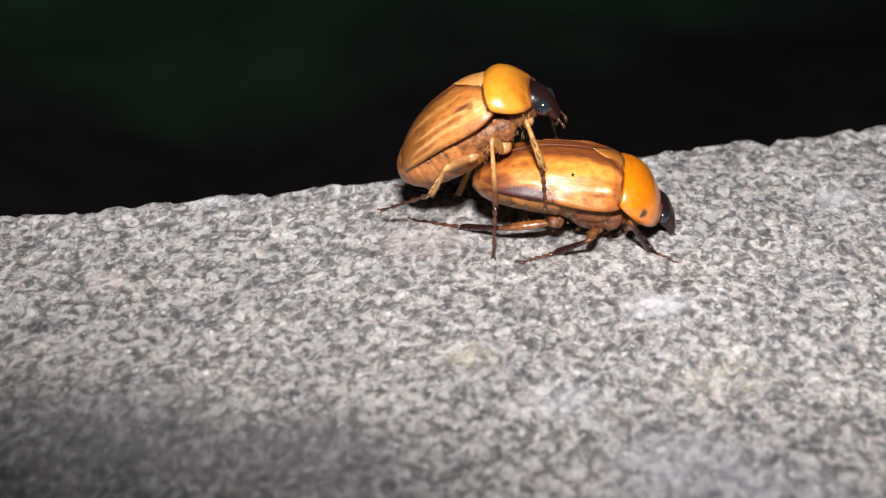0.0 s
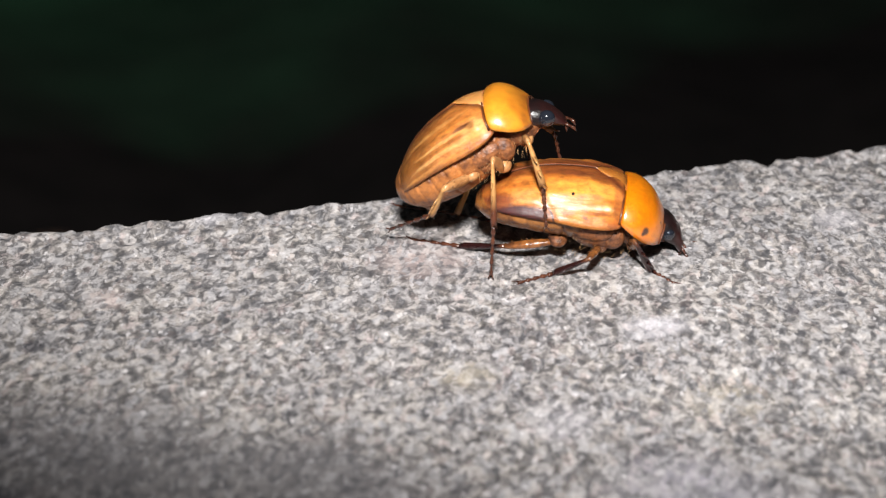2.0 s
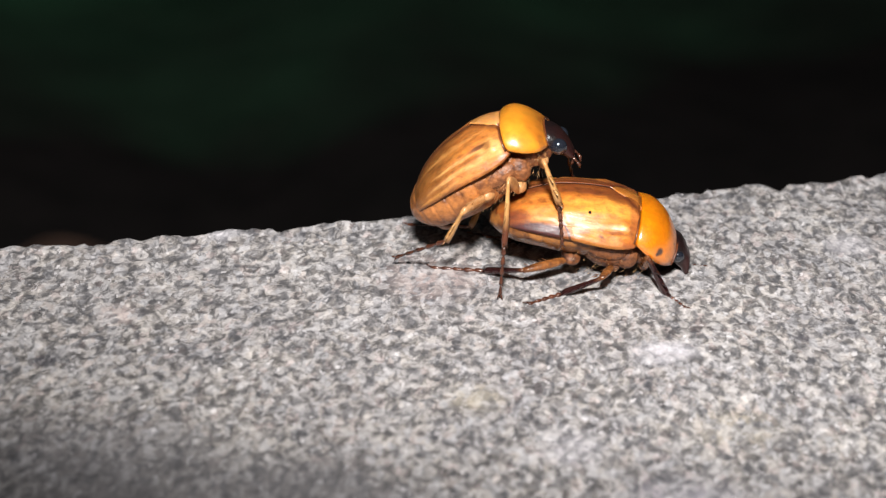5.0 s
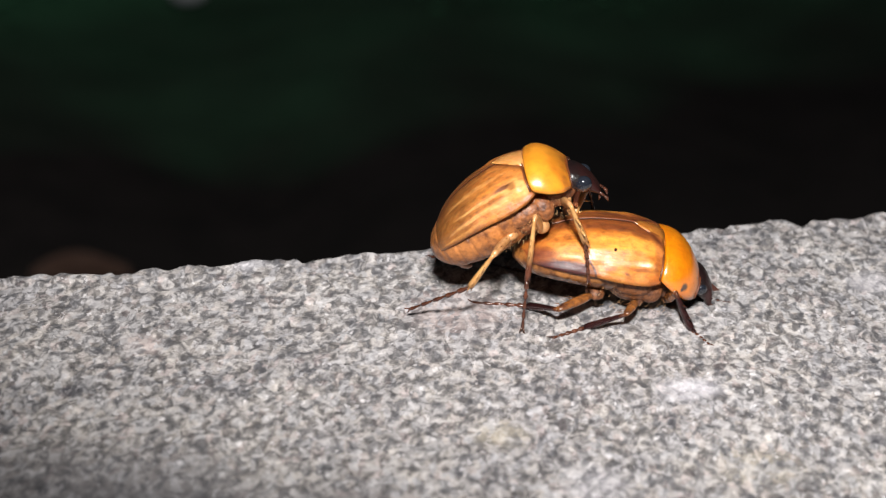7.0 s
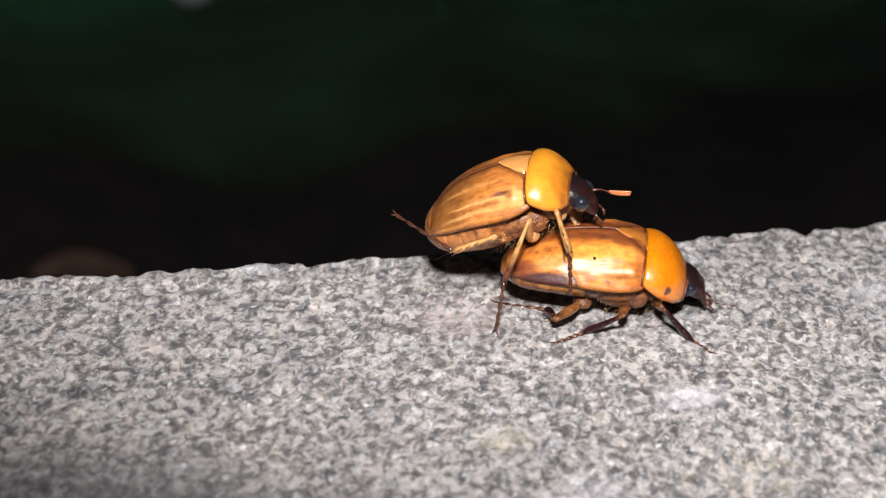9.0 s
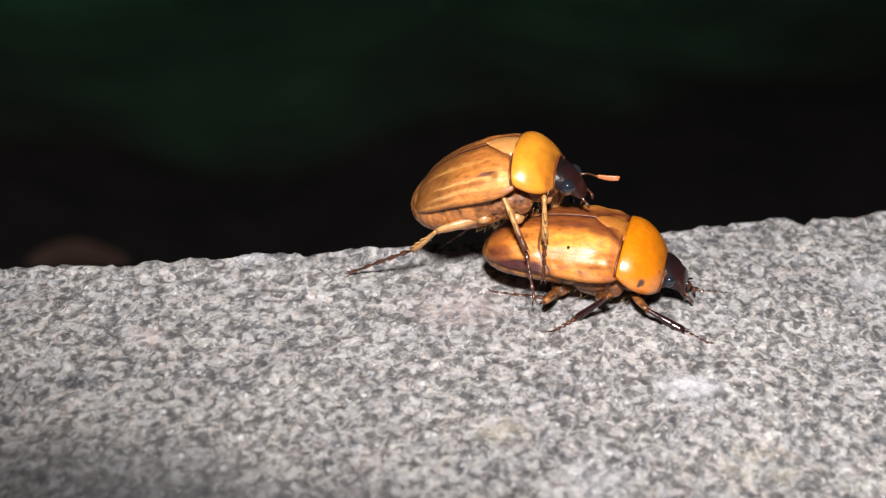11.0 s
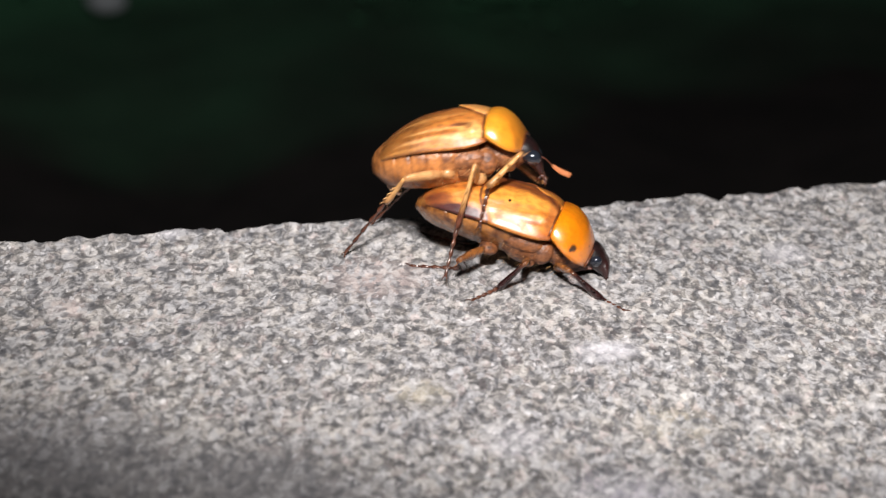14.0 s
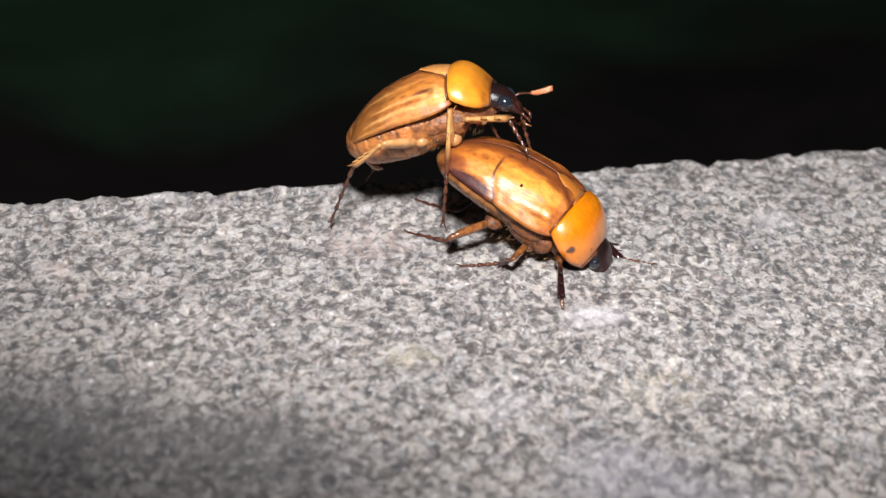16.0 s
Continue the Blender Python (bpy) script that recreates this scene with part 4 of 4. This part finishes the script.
M_FIRST = [
    (0, -4.10, 1.29, 4.12, -2.0, 31.9, -1.9),
    (1, -4.14, 1.79, 4.00, -1.6, 31.5, -2.1),
    (1.5, -4.05, 1.57, 4.14, -1.1, 33.0, -0.5),
    (2.5, -4.13, 1.32, 4.08, 0.8, 31.3, -4.2),
    (3.5, -4.15, 1.42, 4.17, -1.1, 32.7, -0.9),
]
M_SECOND = [
    (5.8, -3.95, 1.79, 3.98, 1.9, 31.3, -3.3),
    (6, -3.99, 1.69, 4.02, 1.5, 31.2, -2.4),
    (6.5, -4.07, 1.43, 4.03, 1.3, 30.6, -1.9),
    (7, -4.21, 1.23, 3.97, 4.1, 31.1, -2.2),
    (7.5, -4.27, 0.90, 4.04, -11.0, 26.9, 13.2),
    (8, -4.90, 2.50, 3.69, -20.1, 18.4, 21.7),
    (8.5, -4.97, 2.40, 3.76, -4.8, 20.8, 8.4),
    (9, -4.83, 2.30, 3.85, -7.8, 20.9, 6.3),
]
M_THIRD = [
    (11.5, -5.60, 3.19, 4.05, -10.4, 17.8, 5.4),
    (11.8, -3.08, 3.77, 4.81, -17.0, 10.7, -8.4),
    (12, -1.86, 4.09, 5.34, -18.3, 10.4, -12.6),
    (12.2, -4.56, 2.56, 4.03, -24.9, 11.8, 11.0),
    (12.5, -5.58, 3.62, 3.49, -22.9, 18.8, 17.6),
    (13, -5.53, 3.94, 3.18, -23.1, 20.5, 14.8),
    (13.5, -5.42, 3.11, 3.28, -16.2, 21.3, 9.7),
    (14, -3.44, 3.22, 4.22, -4.2, 10.3, -12.5),
    (14.1, -3.09, 2.52, 4.42, -5.6, 6.6, -15.4),
    (14.5, -3.74, 2.43, 4.42, -7.0, 16.8, -4.4),
    (15, -3.96, 3.34, 3.82, -13.1, 17.4, -7.0),
    (15.5, -4.06, 1.94, 3.97, -24.6, 18.0, 0.9),
    (16, -4.05, 1.88, 4.82, -3.3, 22.9, -6.2),
]
# Places of the feet on the stone: seconds, x, y, z (mm).
FEMALE_FORE_FEET = {
    ("fore", -1): [(0, 5.85, -3.0, 0), (15.0, 5.8, -3.1, 0), (15.25, 4.4, -5, 1.0), (15.5, 3.0, -7.3, 0), (16, 3.0, -8.0, 0)],
    ("fore", 1): [(0, 7.0, 2.2, 0), (6.8, 7.0, 2.2, 0), (7.6, 6.8, 2.2, 0), (8.0, 6.2, 5.0, 1.5), (8.5, 7.2, 2.8, 0), (12.3, 6.6, 3.3, 0), (13.8, 6.4, 3.4, 0), (14.6, 7.9, -0.6, 0), (16, 7.9, -1.2, 0)],
}
FEMALE_FEET = {
    **FEMALE_FORE_FEET,
    ("mid", -1): [(0, -2.5, -3.4, 0), (16, -2.6, -3.0, 0)],
    ("mid", 1): [(0, 0.5, 5.2, 0), (16, 0.8, 5.0, 0)],
    ("hind", -1): [(0, -8.4, 1.7, 0), (3.5, -8.4, 1.7, 0), (5.8, -7.4, 0.2, 0), (7.2, -6.8, 0.6, 0), (8.0, -6.0, 1.4, 0), (13.8, -6.0, 1.4, 0), (14.3, -6.3, 0.6, 0), (15.2, -6.2, 0.8, 0), (16, -5.6, 1.0, 0)],
    ("hind", 1): [(0, -6.5, 5.2, 0), (16, -5.5, 5.5, 0)],
}
MALE_MID_FEET = {
    ("mid", -1): [(0, -3.6, -3.1, 0), (3.5, -3.7, -3.0, 0), (7.5, -3.9, -2.8, 0), (8.0, -4.1, -3.5, 0), (8.5, -5.5, -2.7, 0), (9.2, -5.4, -2.4, 0), (11.3, -3.2, -2.4, 1.3), (12.5, -3.4, -2.2, 0.5), (12.8, -4.6, -2.4, 0.3), (13.0, -5.3, -2.4, 0), (13.2, -4.6, -2.3, 0), (13.8, -4.2, -2.0, 0), (14.2, -3.6, -1.8, 1.2), (15, -4.0, -1.0, 0), (15.6, -4.0, -0.5, 0), (16, -3.4, -1.6, 1.5)],
}
MALE_FEET = {
    **MALE_MID_FEET,
    ("hind", 1): [(0, -9.5, 6.0, 0), (8.5, -9.5, 5.8, 0), (16, -8.5, 6.6, -0.5)],
}
# His near hind leg: seconds, the toe's and the ankle's place (mm), and the way its knee points in his own space.
MALE_HIND = [
    (0, -10.77, 1.27, 0.25, -6.85, -1.75, 3.00, -0.55, -0.82, 0.17), (1.5, -10.00, 1.51, 0.20, -6.79, -1.60, 2.85, -0.57, -0.80, 0.19), (3.5, -9.64, 2.41, 0.25, -6.70, -1.47, 3.05, -0.55, -0.81, 0.19),
    (5.8, -10.20, -0.40, 0.05, -6.50, -1.85, 2.48, -0.52, -0.86, 0.05), (6, -10.20, -0.70, 0.05, -6.47, -1.99, 2.48, -0.51, -0.86, 0.04), (6.5, -10.25, -1.50, 0.05, -6.47, -2.39, 2.53, -0.49, -0.87, 0.01),
    (7.5, -10.52, -1.11, 0.05, -6.90, -3.15, 2.49, -0.50, -0.86, 0.01), (8, -10.96, 0.08, 0.05, -7.77, -1.53, 2.52, -0.03, -0.90, 0.42), (8.5, -11.6, 1.2, 0, -8.1, -0.8, 2.4, -0.1, -0.9, 0.4),
    (9, -11.18, 0.72, 5.07, -7.79, -1.44, 4.10, -0.19, -0.88, 0.43), (9.2, -11.5, 0.8, 3.5, -8.1, -0.9, 3.3, -0.2, -0.85, 0.45), (9.8, -12.3, 1.6, 0, -8.9, 0.4, 2.3, -0.2, -0.8, 0.5),
    (11.5, -13.74, 2.41, 0.02, -10.18, 1.78, 2.04, -0.23, -0.69, 0.69), (12, -9.92, -1.09, 3.95, -7.50, 1.90, 5.28, -0.38, -0.3, 0.87), (12.2, -10.64, 2.42, 1.54, -8.55, -0.26, 3.43, -0.3, -0.84, 0.35),
    (12.5, -11.58, 1.51, 0, -9.09, 0.11, 2.57, -0.09, -0.89, 0.44), (13, -12.49, 0.05, 0, -9.61, 0.24, 2.49, -0.12, -0.86, 0.49), (13.5, -11.2, 0.8, 0, -8.6, 0.7, 3.0, -0.13, -0.86, 0.48),
    (14, -9.46, 1.86, 0.03, -7.21, 1.30, 3.53, -0.14, -0.87, 0.47), (14.5, -9.43, 0.85, 0.03, -7.99, 0.01, 3.92, -0.17, -0.88, 0.45), (15, -9.44, 1.05, 0, -8.30, 0.54, 3.82, -0.4, -0.83, 0.35),
    (15.5, -9.44, 0.37, 0.05, -8.05, -0.71, 4.29, -0.4, -0.82, 0.36), (16, -9.53, 0.53, 0.05, -8.21, -0.56, 4.27, -0.20, -0.84, 0.50),
]
# Feet that hold on to the other beetle, in her space (mm).
MALE_GRIP = {
    ("fore", -1): [(0, -1.5, -3.2, 1.5), (15.6, -1.5, -3.2, 1.5), (16, -1.0, -0.6, 4.2)],
    ("fore", 1): [(0, -1.0, 2.6, 2.6), (16, -1.0, 2.6, 2.6)],
    ("mid", 1): [(0, -2.5, 2.9, 2.0), (16, -2.5, 2.9, 2.0)],
}
# The male lifts one foreleg for a moment: seconds, x, y, z (mm), and how far it is lifted.
WAVE = [(0, -3.0, 3.5, 8.0, 0), (7.5, -3.0, 3.5, 8.0, 0), (7.8, -3.86, 3.5, 8.92, 1), (7.9, -0.47, 3.5, 9.64, 1), (8.0, 0.46, 3.5, 9.58, 1), (8.1, -2.75, 3.5, 8.86, 1), (8.4, -3.0, 3.5, 7.5, 0), (16, -3.0, 3.5, 7.5, 0)]
# How flat the feet lie: 1 along the stone, 0 straight from the hip.
PRESS = {
    ("male", "hind"): [(0, 0.85), (3.5, 0.85), (7, 0.6), (8.5, 0.8), (9, 0.2), (11.5, 0.3), (12, 0.1), (12.5, 0.0), (13.6, 0.0), (14.1, -0.3), (16, -0.4)],
    ("male", "mid"): [(0, -2.0), (9.2, -2.0), (11.3, -0.4), (13.6, -0.4), (15, -1.5), (16, -2.0)],
    ("male", "fore"): [(0, -2.0), (16, -2.0)],
    "rest": [(0, 0.8), (16, 0.8)],
}
# Head's rise (degrees) and the antennae's swing (rise, turn).
M_HEAD = [(0, -28, -2), (0.5, -22, 0), (1.0, -2, 3), (1.6, 1, 5), (2.1, -8, 3), (2.6, -26, 0), (3.6, -31, -1), (5.8, -23, -1), (6.6, -21, 0), (7.2, -13, 0), (7.5, -10, 1), (8, -19, -3), (9.2, -17, 0), (11.5, -13, -2), (12, -36, -6), (12.2, -20, 0), (12.5, -13, 1), (13, -11, 5), (13.6, -14, 4), (14, -21, 4), (14.5, -17, 2), (15, -17, -1), (15.5, -14, -1), (16, -6, 2)]
F_HEAD = [(0, -6, 0), (1.5, 2, 4), (3.5, -8, 0), (7, -6, 0), (8.5, 2, 0), (11.5, 2, -1), (12, 0, -2), (14, 5, 2), (14.5, -4, -5), (15, -2, -1), (15.5, 4, 1), (16, -2, -1)]
M_FEELER = [(0, -160, 0), (3.7, -160, 0), (5.8, -150, 0), (7.2, -120, 0), (7.9, -60, 0), (8.4, -16, 0), (9.2, -20, 0), (11.5, -22, 0), (11.8, -40, 0), (12.05, -40, 0), (12.3, -6, 0), (12.6, 0, 0), (13.0, 14, 0), (13.6, 12, 0), (13.9, -10, 0), (14.15, -40, 0), (14.5, -9, 0), (15, -19, 0), (15.5, -16, 0), (16, -10, 0)]
F_FEELER = [(0, -155, 0), (3.7, -155, 0), (5.8, -60, 0), (7.4, -35, 0), (8.0, -60, 0), (8.5, -40, 0), (9, -140, 0), (11.5, -155, 0), (16, -155, 0)]


def step_legs(kind, legs, body_at, foot_at, times):
    """Key the three limbs of each leg so that its toe stays on its foothold."""
    for (name, side), limbs in legs.items():
        hip, a, b, c = LEGS[kind][name]
        hip = Vector((hip[0], side * hip[1], hip[2]))
        rows = ([], [], [])
        for t in times:
            m = body_at(t)
            to_body = m.inverted()
            near_hind = (kind, name, side) == ("male", "hind", -1)
            keyed = glide(MALE_HIND, t) if near_hind else None
            target = (to_body @ ((Vector(keyed[:3]) if near_hind else foot_at(name, side, t)) * MM)) / MM
            ankle_at = (to_body @ (Vector(keyed[3:6]) * MM)) / MM if near_hind else None
            flat = (to_body.to_3x3() @ Vector((0, 0, 1))).normalized()
            lean = {"fore": Vector((0.3, side * 1.0, 0.25)), "mid": Vector((0.2, side * 0.8, 0.7)) if kind == "male" else Vector((0.15, side * 1.0, 0.45)), "hind": Vector((0.45, side * 1.0, 0.0)) if kind == "male" else Vector((-0.2, side * 1.0, 0.2))}[name]
            if (kind, name, side) == ("male", "fore", 1):
                lean = Vector((0.5, 0.6, -0.6)).lerp(Vector((1.2, 0.3, -0.4)), glide(WAVE, t)[3])
            if near_hind:
                lean = Vector(keyed[6:])
            knee, ankle, toe = bend(hip, target, a, b, c, lean, flat, glide(PRESS.get((kind, name), PRESS["rest"]), t)[0], ankle_at)
            for row, (p, q) in zip(rows, ((hip, knee), (knee, ankle), (ankle, toe))):
                row.append((t, bone(p, q, lean)))
        for limb, row in zip(limbs, rows):
            walk(limb, row)


def motions():
    times = [k / 10 for k in range(161)]
    f_rows, m_rows = F_FIRST + F_SECOND + F_THIRD, M_FIRST + M_SECOND + M_THIRD

    def female_at(t):
        return body(glide(f_rows, t))

    def male_at(t):
        return body(glide(m_rows, t))

    def female_foot(name, side, t):
        return Vector(glide(FEMALE_FEET[name, side], t))

    def male_foot(name, side, t):
        if (name, side) in MALE_GRIP:
            held = female_at(t) @ (Vector(glide(MALE_GRIP[name, side], t)) * MM) / MM
            *high, lift = glide(WAVE, t)
            return held.lerp(Vector(high), lift) if (name, side) == ("fore", 1) else held
        return Vector(glide(MALE_FEET[name, side], t))

    walk(FEMALE[0], [(t, female_at(t)) for t in times])
    walk(MALE[0], [(t, male_at(t)) for t in times])
    step_legs("female", FEMALE[3], female_at, female_foot, times)
    step_legs("male", MALE[3], male_at, male_foot, times)
    for (root, head, feelers, legs), nods, swings in ((FEMALE, F_HEAD, F_FEELER), (MALE, M_HEAD, M_FEELER)):
        neck = Matrix.Translation(head.location)
        walk(head, [(t, neck @ pose(0, 0, 0, 0, -glide(nods, t)[0], glide(nods, t)[1])) for t in times[::2]])
        for side, feeler in feelers.items():
            base = Matrix.Translation(feeler.location)
            walk(feeler, [(t, base @ pose(0, 0, 0, 0, -(glide(swings, t)[0] if side > 0 else -165), side * 12 + glide(swings, t)[1])) for t in times[::2]])


motions()
